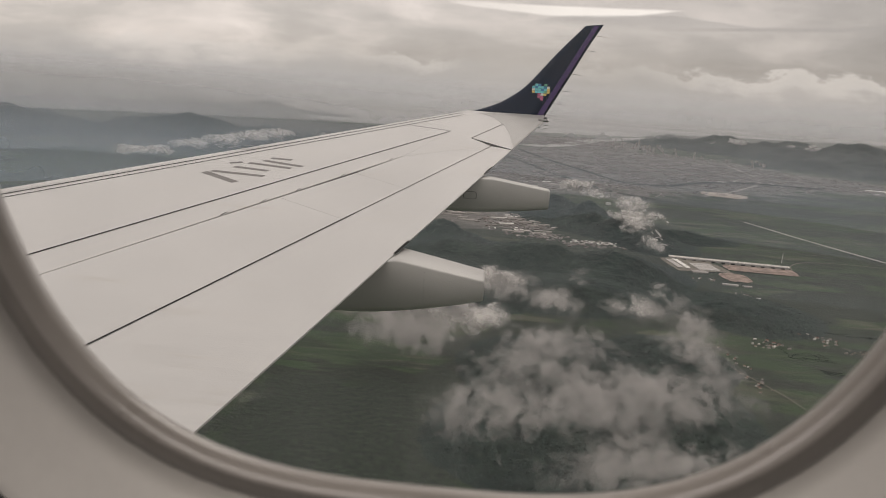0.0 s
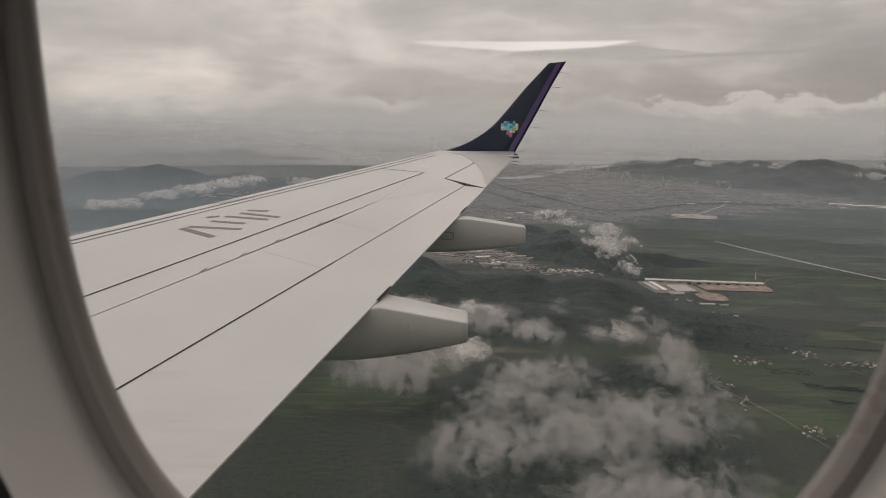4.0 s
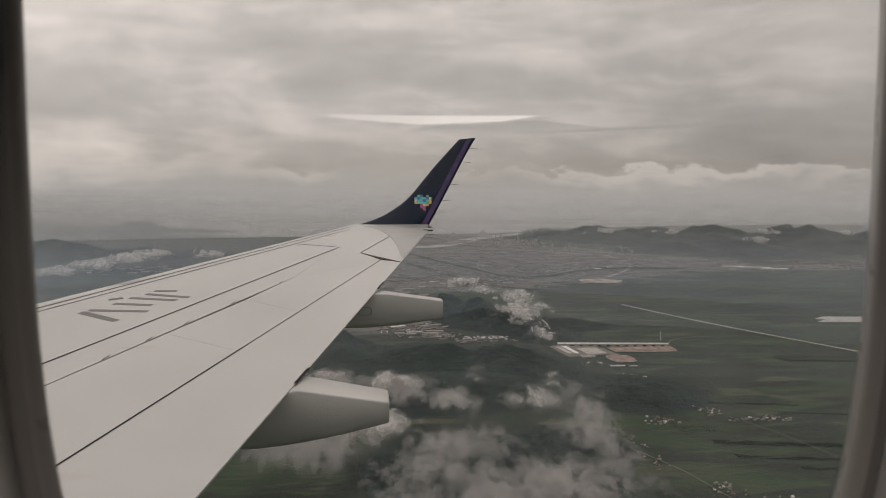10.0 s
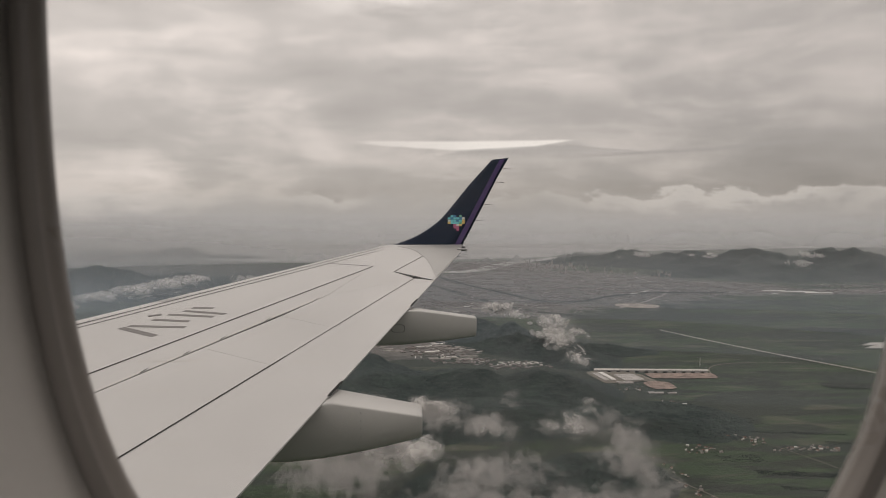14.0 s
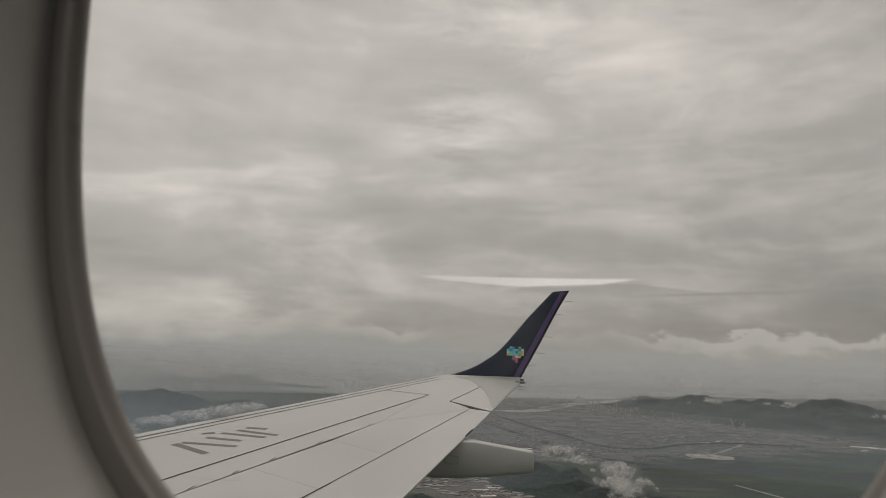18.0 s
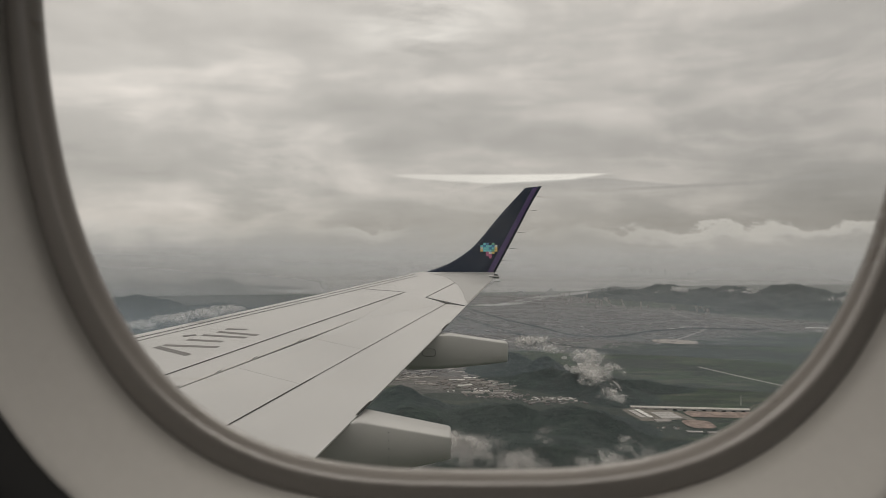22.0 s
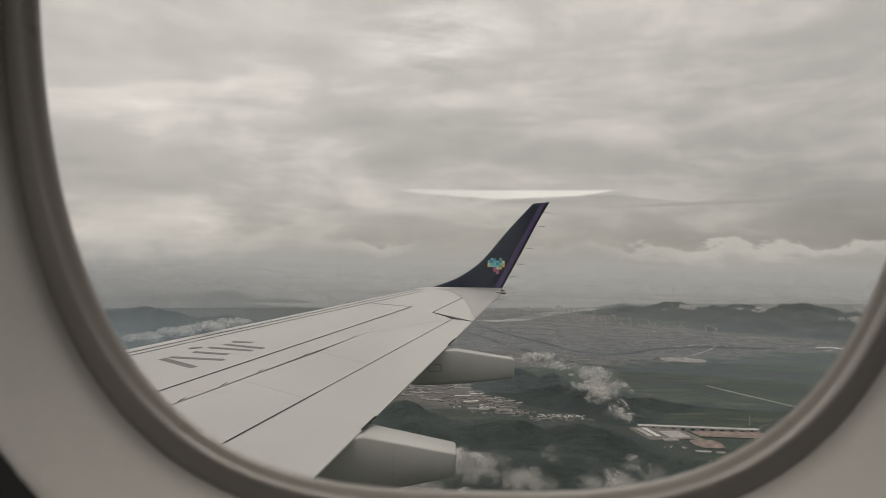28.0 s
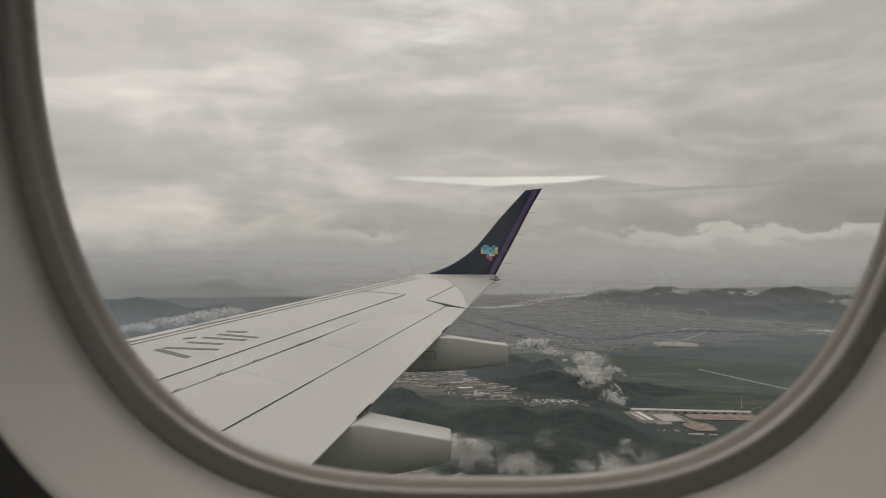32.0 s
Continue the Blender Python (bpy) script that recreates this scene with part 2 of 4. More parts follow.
def ground_cover():
    """Pasture, plough land, swamp and scrub in long strips; built-up and wooded parts by their place in the plan."""
    m, n, l = material("ground_cover")
    t = Net(n, l)
    at = t.coords()
    turned = t.coords((1 / 60, 1 / 17, 1), 0.25)
    cells = t.node("ShaderNodeTexVoronoi", {"Vector": turned, "Scale": 1.0, "Randomness": 0.85}, feature="F1")
    tone = t.node("ShaderNodeSeparateColor", {0: cells.outputs["Color"]}).outputs[0]
    edge = t.node("ShaderNodeTexVoronoi", {"Vector": turned, "Scale": 1.0, "Randomness": 0.85}, feature="DISTANCE_TO_EDGE").outputs["Distance"]
    wide, mid, small = t.noise(at, 0.004, 5), t.noise(at, 0.03, 6, 0.6), t.noise(at, 0.4, 4, 0.65)
    narrow = t.node("ShaderNodeTexVoronoi", {"Vector": t.coords((1 / 34, 1 / 4.5, 1), 0.22), "Scale": 1.0, "Randomness": 0.9}, feature="F1")
    thin = t.node("ShaderNodeSeparateColor", {0: narrow.outputs["Color"]}).outputs[1]
    furrow = t.noise(t.coords((1 / 40, 1 / 1.3, 1), 0.22), 1.0, 5, 0.65)
    tone = t.math("ADD", t.math("MULTIPLY", tone, 0.5), t.math("ADD", t.math("MULTIPLY", thin, 0.28), t.math("MULTIPLY", furrow, 0.22)))
    tone = t.steps(tone, 0.28, 0.72)
    scrub = t.noise(t.coords((1 / 60, 1 / 13, 1), 0.2), 1.0, 7, 0.68)
    fields = t.ramp(t.math("ADD", t.math("MULTIPLY", tone, 0.55), t.math("MULTIPLY", mid, 0.45)), [
        (0.25, (0.010, 0.020, 0.013)), (0.42, (0.016, 0.036, 0.016)), (0.58, (0.024, 0.053, 0.020)), (0.72, (0.036, 0.060, 0.027)), (0.85, (0.074, 0.074, 0.055))])
    fields = t.mix(t.steps(small, 0.5, 0.7, 0, 0.55), fields, (0.024, 0.036, 0.018))
    fields = t.mix(t.steps(edge, 0.05, 0.02, 0, 0.45), fields, (0.020, 0.030, 0.017))
    fields = t.mix(t.steps(scrub, 0.54, 0.60, 0, 0.85), fields, t.ramp(small, [(0.4, (0.008, 0.015, 0.011)), (0.65, (0.024, 0.036, 0.024))]))
    pos = t.node("ShaderNodeSeparateXYZ", {0: at})
    ragged = t.math("MULTIPLY", t.math("SUBTRACT", mid, 0.5), 1.3)

    def place(cx, cy, rx, ry):
        u = t.math("DIVIDE", t.math("SUBTRACT", pos.outputs[0], cx), rx)
        v = t.math("DIVIDE", t.math("SUBTRACT", pos.outputs[1], cy), ry)
        d = t.math("SQRT", t.math("ADD", t.math("MULTIPLY", u, u), t.math("MULTIPLY", v, v)))
        return t.steps(t.math("ADD", d, ragged), 1.05, 0.9)

    def places(rows):
        total = None
        for r in rows:
            p = place(*r)
            total = p if total is None else t.math("MAXIMUM", total, p)
        return total

    woods = places(WOODS)
    trees = t.ramp(small, [(0.35, (0.008, 0.015, 0.012)), (0.55, (0.019, 0.032, 0.022)), (0.7, (0.032, 0.048, 0.030))])
    colour = t.mix(woods, fields, trees)
    built = places(TOWNS)
    block = t.noise(at, 0.16, 6, 0.75)
    town = t.ramp(block, [(0.34, (0.085, 0.085, 0.078)), (0.48, (0.12, 0.114, 0.109)), (0.58, (0.15, 0.141, 0.136)), (0.70, (0.22, 0.208, 0.2))])
    colour = t.mix(t.math("MULTIPLY", built, t.steps(mid, 0.33, 0.46, 0.35, 1)), colour, town)
    t.surface(colour, 0.9, 0.0, small, 0.5, 2.0)
    return m


TOWNS = [(330, 1450, 330, 420), (150, 1150, 190, 220), (620, 1330, 170, 160), (20, 760, 130, 110), (-180, 760, 160, 50), (-140, 560, 90, 50), (250, 2050, 260, 250), (860, 1230, 150, 60)]
WOODS = [(135, 620, 85, 90), (10, 640, 80, 34), (70, 500, 130, 120), (150, 690, 90, 70), (175, 440, 60, 50), (430, 900, 160, 26), (470, 745, 70, 24), (380, 540, 40, 14), (330, 470, 130, 9), (300, 372, 110, 9), (-500, 1300, 300, 160), (-520, 1950, 420, 260), (55, 300, 75, 90), (330, 930, 150, 40), (420, 1010, 120, 30), (560, 1080, 120, 30), (230, 830, 60, 40), (250, 470, 40, 30), (220, 331, 40, 5), (238, 401, 38, 4), (216, 311, 34, 4), (250, 292, 44, 4), (205, 430, 34, 14), (230, 250, 40, 5), (150, 250, 34, 30), (-40, 235, 60, 50), (320, 350, 40, 4)]


def forest():
    m, n, l = material("forest_canopy")
    t = Net(n, l)
    at = t.coords()
    small, mid, wide = t.noise(at, 0.5, 5, 0.68), t.noise(at, 0.06, 5), t.noise(at, 0.012, 4)
    k = t.math("ADD", t.math("MULTIPLY", small, 0.5), t.math("ADD", t.math("MULTIPLY", mid, 0.3), t.math("MULTIPLY", wide, 0.2)))
    colour = t.ramp(k, [(0.38, (0.006, 0.014, 0.013)), (0.5, (0.012, 0.027, 0.024)), (0.62, (0.030, 0.052, 0.042))])
    bare = t.steps(t.noise(at, 0.035, 5, 0.65), 0.64, 0.72, 0.0, 0.6)
    colour = t.mix(bare, colour, (0.042, 0.058, 0.036))
    t.surface(colour, 0.95, 0.0, small, 0.7, 2.0)
    return m


def river_water():
    m, n, l = material("river_water")
    t = Net(n, l)
    at = t.coords()
    k = t.noise(at, 0.05, 4)
    t.surface(t.ramp(k, [(0.35, (0.135, 0.108, 0.08)), (0.65, (0.18, 0.147, 0.112))]), 0.3, 0.0, t.noise(at, 1.2, 3), 0.1, 0.2, gloss=0.55)
    return m


def sea_water():
    m, n, l = material("sea_water")
    t = Net(n, l)
    at = t.coords()
    k = t.noise(t.coords((1, 0.2, 1)), 0.01, 4)
    t.surface(t.ramp(k, [(0.35, (0.17, 0.172, 0.16)), (0.65, (0.22, 0.22, 0.205))]), 0.28, 0.0, t.noise(at, 0.6, 3), 0.2, 0.3)
    return m


def rooftops():
    m, n, l = material("roofs_and_walls")
    t = Net(n, l)
    r = t.node("ShaderNodeNewGeometry").outputs["Random Per Island"]
    colour = t.ramp(r, [(0.0, (0.125, 0.117, 0.112)), (0.35, (0.168, 0.146, 0.135)), (0.6, (0.178, 0.168, 0.162)), (0.88, (0.22, 0.208, 0.202)), (0.97, (0.42, 0.40, 0.38))])
    t.surface(colour, 0.8)
    return m


def vapour(name, density, scale, tint=(0.85, 0.85, 0.84), torn_lo=0.34, torn_hi=0.66, twist=0.4):
    """Thin droplets of cloud: dense in the middle of each billow, torn at its rim."""
    m, n, l = material(name)
    t = Net(n, l)
    body = t.node("ShaderNodeAttribute", attribute_name="billow").outputs["Fac"]
    at = t.coords()
    torn = t.noise(at, scale, 7, 0.45 + 0.375 * twist, twist)
    # the rim is eaten away by the tears, the heart of a billow stays whole
    k = t.math("MULTIPLY", t.steps(t.math("ADD", torn, t.math("MULTIPLY", t.math("SUBTRACT", body, 0.5), 0.16)), torn_lo, torn_hi), t.steps(body, 0.0, 0.45))
    k = t.math("MULTIPLY", t.math("MULTIPLY", k, t.steps(body, 0.0, 1.0, 0.35, 1.0)), density, True)
    lit = t.node("ShaderNodeBsdfDiffuse", {"Color": (*tint, 1)})
    soft = t.node("ShaderNodeBsdfTranslucent", {"Color": (*tint, 1)})
    cloud = t.node("ShaderNodeMixShader", {0: 0.45, 1: lit.outputs[0], 2: soft.outputs[0]})
    gap = t.node("ShaderNodeBsdfTransparent")
    out = t.node("ShaderNodeMixShader", {0: k, 1: gap.outputs[0], 2: cloud.outputs[0]})
    t.l.new(out.outputs[0], t.node("ShaderNodeOutputMaterial").inputs[0])
    return m


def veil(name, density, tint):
    """Haze put in as a tinted, see-through veil with a slow drift in its strength."""
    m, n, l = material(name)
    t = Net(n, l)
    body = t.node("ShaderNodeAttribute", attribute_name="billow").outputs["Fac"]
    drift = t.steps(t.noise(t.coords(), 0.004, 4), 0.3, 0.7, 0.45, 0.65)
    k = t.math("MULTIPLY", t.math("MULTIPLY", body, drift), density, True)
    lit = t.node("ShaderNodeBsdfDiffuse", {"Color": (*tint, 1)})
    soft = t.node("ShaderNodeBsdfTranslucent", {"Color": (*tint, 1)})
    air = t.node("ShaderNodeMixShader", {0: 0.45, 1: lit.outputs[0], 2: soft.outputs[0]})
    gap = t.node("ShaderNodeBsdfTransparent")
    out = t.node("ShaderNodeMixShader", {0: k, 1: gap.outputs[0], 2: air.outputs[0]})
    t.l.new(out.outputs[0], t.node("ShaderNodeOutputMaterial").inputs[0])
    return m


def cabin_pane():
    m, n, l = material("acrylic_pane")
    t = Net(n, l)
    at = t.coords()
    smear = t.noise(t.coords((30, 1, 5)), 1.0, 5, 0.6)
    clear = t.node("ShaderNodeBsdfTransparent", {"Color": (0.97, 0.965, 0.95, 1)})
    gloss = t.node("ShaderNodeBsdfGlossy", {"Roughness": 0.02})
    dust = t.node("ShaderNodeBsdfTranslucent", {"Color": (0.8, 0.8, 0.78, 1)})
    one = t.node("ShaderNodeMixShader", {0: t.steps(smear, 0.4, 0.75, 0.006, 0.03), 1: clear.outputs[0], 2: dust.outputs[0]})
    two = t.node("ShaderNodeMixShader", {0: 0.006, 1: one.outputs[0], 2: gloss.outputs[0]})
    t.l.new(two.outputs[0], t.node("ShaderNodeOutputMaterial").inputs[0])
    return m


WHITE = wing_paint()
FAIRING = plain("fairing_paint", (0.48, 0.48, 0.47), 0.42, 0.07, 3.0)
GAP = plain("panel_gap_sealant", (0.014, 0.014, 0.014), 0.8, gloss=0.2)
LETTER = plain("grey_marking_paint", (0.17, 0.165, 0.16), 0.6)
NAVY = plain("navy_winglet_paint", (0.004, 0.0135, 0.036), 0.45, 0.2, 3.0, gloss=0.2)
PURPLE = plain("purple_stripe_paint", (0.075, 0.045, 0.150), 0.4, gloss=0.2)
STEEL = plain("bare_metal", (0.30, 0.30, 0.30), 0.35, 0.1, 20, 1.0)
LINING = plain("cabin_lining_plastic", (0.585, 0.572, 0.54), 0.55, 0.04, 20.0, 0.0, 0.25, 0.0006)
BEZEL = plain("bezel_plastic", (0.285, 0.265, 0.242), 0.3, 0.05, 20.0, 0.0, 0.15, 0.0005, gloss=0.8)
TIP_GREY = plain("dull_tip_grey", (0.40, 0.40, 0.395), 0.45, 0.1, 4.0)
# darker copy of the lip's plastic, for the half that lies in shade
LIP_SHADE = plain("dark_lip_shade", (0.185, 0.172, 0.157), 0.42, 0.06, 20.0, gloss=0.9)
RUBBER = plain("black_rubber_seal", (0.012, 0.012, 0.012), 0.5)
SHADE_PANEL = plain("grey_cabin_panel", (0.20, 0.20, 0.205), 0.7)
CARPET = plain("cabin_floor_carpet", (0.05, 0.05, 0.06), 0.95)
GROUND = ground_cover()
FOREST = forest()
RIVER, SEA = river_water(), sea_water()
ROOFS = rooftops()
SAND = plain("beach_sand", (0.48, 0.44, 0.37), 0.9, 0.1, 0.05)
ROAD = plain("pale_road", (0.46, 0.44, 0.40), 0.9, 0.15, 0.2)
LANE = plain("dusty_farm_lane", (0.17, 0.155, 0.13), 0.9, 0.2, 0.2)
DIRT = plain("bare_red_earth", (0.26, 0.198, 0.166), 0.95, 0.5, 0.16, 0.0, 0.5, 0.3)
PALE_DIRT = plain("pale_bare_earth", (0.36, 0.315, 0.27), 0.95, 0.4, 0.08, 0.0, 0.5, 0.3)
DARK_CROP = plain("dark_plantation", (0.016, 0.024, 0.017), 0.95, 0.3, 0.2, 0.0, 0.8, 0.6)
PALE_SHEET = plain("pale_sheet_roof", (0.34, 0.325, 0.305), 0.55, 0.15, 0.3)
DUSTY_SHEET = plain("dusty_sheet_roof", (0.47, 0.445, 0.41), 0.55, 0.25, 0.25)
SHEET = plain("white_sheet_roof", (0.66, 0.65, 0.62), 0.5, 0.12, 0.3)
GREY_SHEET = plain("weathered_sheet_roof", (0.25, 0.23, 0.215), 0.6, 0.2, 0.3)
CONCRETE = plain("concrete_wall", (0.40, 0.385, 0.36), 0.85, 0.15, 0.4)
CLOUD = vapour("cloud_vapour", 0.6, 0.1, (0.79, 0.78, 0.765), 0.46, 0.66, 0.25)
THIN_CLOUD = vapour("thin_cloud_vapour", 0.27, 0.17, (0.60, 0.59, 0.58), 0.48, 0.60, 0.5)
FAR_CLOUD = vapour("far_cloud_vapour", 0.5, 0.045, (0.84, 0.83, 0.815), 0.45, 0.55)
# see-through tints that imitate the haze of distance
NEAR_HAZE = veil("haze_sheet", 0.25, (0.55, 0.66, 0.79))
FAR_HAZE = veil("far_haze_sheet", 0.25, (0.70, 0.715, 0.745))
SEA_HAZE = veil("sea_haze_sheet", 0.22, (0.76, 0.785, 0.81))
PANE = cabin_pane()

# ---------------------------------------------------------------- land, sea and rivers


def disc(radius, rings, segments, z, mat, name):
    verts, faces = [(0, 0, z)], []
    for r in rings:
        verts += [(radius * r * math.cos(2 * math.pi * i / segments), radius * r * math.sin(2 * math.pi * i / segments), z) for i in range(segments)]
    faces += [(0, 1 + i, 1 + (i + 1) % segments) for i in range(segments)]
    for k in range(len(rings) - 1):
        a, b = 1 + k * segments, 1 + (k + 1) * segments
        faces += [(a + i, b + i, b + (i + 1) % segments, a + (i + 1) % segments) for i in range(segments)]
    return raw(name, verts, faces, mat)


ground = tagged(disc(4880, [0.05, 0.12, 0.25, 0.5, 1.0], 96, 0, GROUND, "ground"), "flat green pasture land in strips with scrub and towns", "ground", kind="structure")


def smooth_line(points, per=8):
    """A smooth curve through the points of a plan."""
    p = [Vector((*q, 0)) for q in points]
    p = [2 * p[0] - p[1]] + p + [2 * p[-1] - p[-2]]
    out = []
    for a, b, c, d in zip(p, p[1:], p[2:], p[3:]):
        for i in range(per):
            s = i / per
            out.append(0.5 * ((2 * b) + (c - a) * s + (2 * a - 5 * b + 4 * c - d) * s * s + (3 * b - a - 3 * c + d) * s ** 3))
    return out + [p[-2]]


def ribbon(name, points, width, z, mat, wobble=0.15, seed=1, per=8):
    line = smooth_line(points, per)
    verts, faces = [], []
    for i, p in enumerate(line):
        ahead = (line[min(i + 1, len(line) - 1)] - line[max(i - 1, 0)]).normalized()
        side = Vector((-ahead.y, ahead.x, 0))
        w = width * (1 + wobble * noise.noise((p.x * 0.02, p.y * 0.02, seed))) / 2
        verts += [(*(p + side * w).xy, z), (*(p - side * w).xy, z)]
        if i:
            k = 2 * i
            faces.append((k - 2, k - 1, k + 1, k))
    return raw(name, verts, faces, mat)


RIVER_BENDS = [(620, 2560), (450, 2360), (304, 2148), (174, 1800), (70, 1802), (-42, 1726), (-51, 1549), (15, 1425), (-24, 1353), (-104, 1298), (-216, 1302), (-270, 1210), (-265, 1080), (-205, 1030), (-140, 960), (-134, 876), (-162, 814),
               (-225, 775), (-301, 811), (-367, 862), (-428, 830), (-440, 740), (-410, 690), (-355, 680), (-310, 606), (-306, 511), (-312, 440), (-270, 408), (-215, 392), (-182, 364), (-184, 330), (-220, 306), (-330, 296)]
tagged(ribbon("river", RIVER_BENDS, 25, 0.5, RIVER), "broad muddy brown river winding through the plain", "river", kind="structure")
tagged(ribbon("river", [(120, 1795), (190, 1840), (255, 1980), (330, 2150), (450, 2340), (600, 2560)], 62, 0.55, SEA, 0.3), "wide grey river mouth with its harbour", "river", kind="structure")
COAST = [(-4600, 1500), (-2600, 2550), (-1300, 2620), (-800, 2560), (-560, 2360), (-250, 2320), (240, 2470), (560, 2600), (760, 2900), (1400, 3200), (2600, 3400), (4000, 2700)]
shore = smooth_line(COAST, 6)
sea_verts, sea_faces = [], []
for i, p in enumerate(shore):
    sea_verts += [(p.x, p.y, 0.4), (p.x, max(p.y + 1, math.sqrt(max(4879 ** 2 - p.x ** 2, 0))), 0.4)]
    if i:
        sea_faces.append((2 * i - 2, 2 * i, 2 * i + 1, 2 * i - 1))
tagged(raw("sea_water", sea_verts, sea_faces, SEA), "dull grey sea reaching to the hazy horizon", "sea", kind="structure")
tagged(ribbon("beach", COAST[5:8], 16, 0.8, SAND), "thin pale line of sandy beach along the sea", "beach", kind="structure")

tagged(ribbon("road", [(311, 800), (340, 715), (373, 632), (425, 520), (470, 430)], 3.2, 0.65, ROAD, 0.3), "pale straight road across the green pasture", "road", kind="structure")
tagged(ribbon("road", [(-60, 610), (-38, 560), (-32, 500), (-52, 455), (-66, 430)], 2.2, 0.5, ROAD, 0.3), "pale winding road along the foot of the hill", "road", kind="structure")
tagged(ribbon("road", [(186, 430), (208, 390), (226, 350), (240, 300), (262, 250)], 0.5, 0.5, LANE, 0.3), "narrow pale road through the village", "road", kind="structure")
tagged(ribbon("road", [(262, 552), (272, 582), (292, 600), (330, 606), (372, 600)], 0.8, 0.5, LANE, 0.4), "narrow farm road beside the warehouse", "road", kind="structure")
tagged(ribbon("canal", [(20, 1520), (61, 1412), (110, 1230), (150, 1090), (190, 990), (250, 930)], 13, 0.6, DARK_CROP, 0.4), "dark tree-lined canal through the city", "canal", kind="structure")
tagged(ribbon("road", [(330, 1010), (420, 1120), (520, 1300), (560, 1600)], 5, 0.5, GREY_SHEET, 0.2), "grey main road through the town", "road", kind="structure")


def patch(name, cx, cy, rx, ry, turn, mat, label, seed, z=0.6, square=0.3):
    """A bare piece of ground with a ragged outline."""
    verts = [(cx, cy, z)]
    c, s = math.cos(turn), math.sin(turn)
    count = 40
    for i in range(count):
        a = 2 * math.pi * i / count
        k = 1 + 0.12 * noise.noise((math.cos(a) * 1.7, math.sin(a) * 1.7, seed)) + 0.05 * noise.noise((math.cos(a) * 6, math.sin(a) * 6, seed))
        u, v = [math.copysign(abs(f(a)) ** square, f(a)) * k for f in (math.cos, math.sin)]
        verts.append((cx + c * u * rx - s * v * ry, cy + s * u * rx + c * v * ry, z))
    return tagged(raw(name, verts, [(0, 1 + i, 1 + (i + 1) % count) for i in range(count)], mat), label, "bare ground", kind="structure")


patch("bare_ground", 237, 557, 29, 10.5, -0.06, DIRT, "levelled red earth beside the long warehouse", 1)
patch("bare_ground", 205, 525, 11, 13, 0.1, DIRT, "round patch of bare red earth in grass", 2, square=0.7)
patch("bare_ground", 203, 546, 4, 20, 0.2, LANE, "dusty lane between the yard and the red earth", 8, z=0.5)
patch("bare_ground", 180, 558, 20, 22, 0.1, LANE, "paved yard round the halls of the warehouse", 9, z=0.45)
patch("bare_ground", 368, 1040, 34, 27, -0.3, PALE_DIRT, "pale bare earth at the edge of town", 3, square=0.75)
patch("bare_ground", -33, 452, 12, 7, 0.2, DIRT, "red earth yard under the wooded hill", 6)
patch("bare_ground", -190, 440, 42, 22, 0.3, DIRT, "ploughed reddish field in the river bend", 7)


def hill(name, label, peaks, lo, hi, step, rough, mat, seed, gully=0.28, spur=0.0):
    """Wooded heights: a height field with ridges, sunk at its rim."""
    nx, ny = int((hi[0] - lo[0]) / step), int((hi[1] - lo[1]) / step)
    verts, faces = [], []
    for j in range(ny + 1):
        for i in range(nx + 1):
            x, y = lo[0] + i * step, lo[1] + j * step
            z = 0
            for px, py, rx, ry, h in peaks:
                d = ((x - px) / rx) ** 2 + ((y - py) / ry) ** 2
                z = max(z, h * math.exp(-1.7 * d) - h * 0.06) + 0.25 * min(z, h * math.exp(-1.7 * d))
            size = max(rx for _, _, rx, _, _ in peaks)
            ridge = noise.fractal((x / size * 2.5, y / size * 2.5, seed), 0.9, 2.1, 5)
            crown = noise.noise((x / rough, y / rough, seed)) + 0.6 * noise.noise((x / rough * 2.3, y / rough * 2.3, seed + 5))
            z *= 1 + gully * ridge + spur * (0.3 - 2 * abs(noise.noise((x / 95, y / 95, seed + 2)))) + spur * 0.4 * noise.noise((x / 30, y / 30, seed + 3))
            verts.append((x, y, z + min(1, max(0, z) / 2) * crown * rough * 0.2 - 0.6))
    for j in range(ny):
        for i in range(nx):
            a = j * (nx + 1) + i
            q = (a, a + 1, a + nx + 2, a + nx + 1)
            if max(verts[k][2] for k in q) > -0.55:
                faces.append(q)
    return tagged(raw(name, verts, faces, mat, smooth=True), label, "hill", kind="structure")


wooded = []
wooded.append((hill("hill", "dark wooded hill with a broken ridge", [(-34, 592, 34, 40, 16), (-20, 540, 50, 60, 11), (40, 534, 46, 50, 13), (108, 512, 52, 50, 18), (60, 520, 40, 40, 15), (60, 450, 80, 50, 9), (0, 440, 50, 50, 8)], (-110, 330), (220, 700), 1.5, 3.6, FOREST, 3), 2600))
wooded.append((hill("hill", "dark wooded hill under drifting cloud", [(84, 770, 46, 70, 20), (118, 725, 50, 62, 19), (148, 678, 52, 44, 15), (200, 668, 54, 26, 9), (166, 628, 36, 42, 11)], (10, 550), (310, 910), 1.6, 3.8, FOREST, 9), 1800))
wooded.append((hill("hill", "wooded slope under torn low cloud", [(50, 310, 50, 46, 10), (88, 270, 36, 50, 8), (30, 240, 44, 40, 7), (104, 335, 32, 36, 8)], (-70, 130), (190, 410), 1.5, 3.4, FOREST, 41), 2200))
wooded.append((hill("hill", "low wooded rise beside the pasture", [(178, 432, 44, 44, 9)], (110, 360), (260, 520), 1.4, 3.2, FOREST, 15), 700))
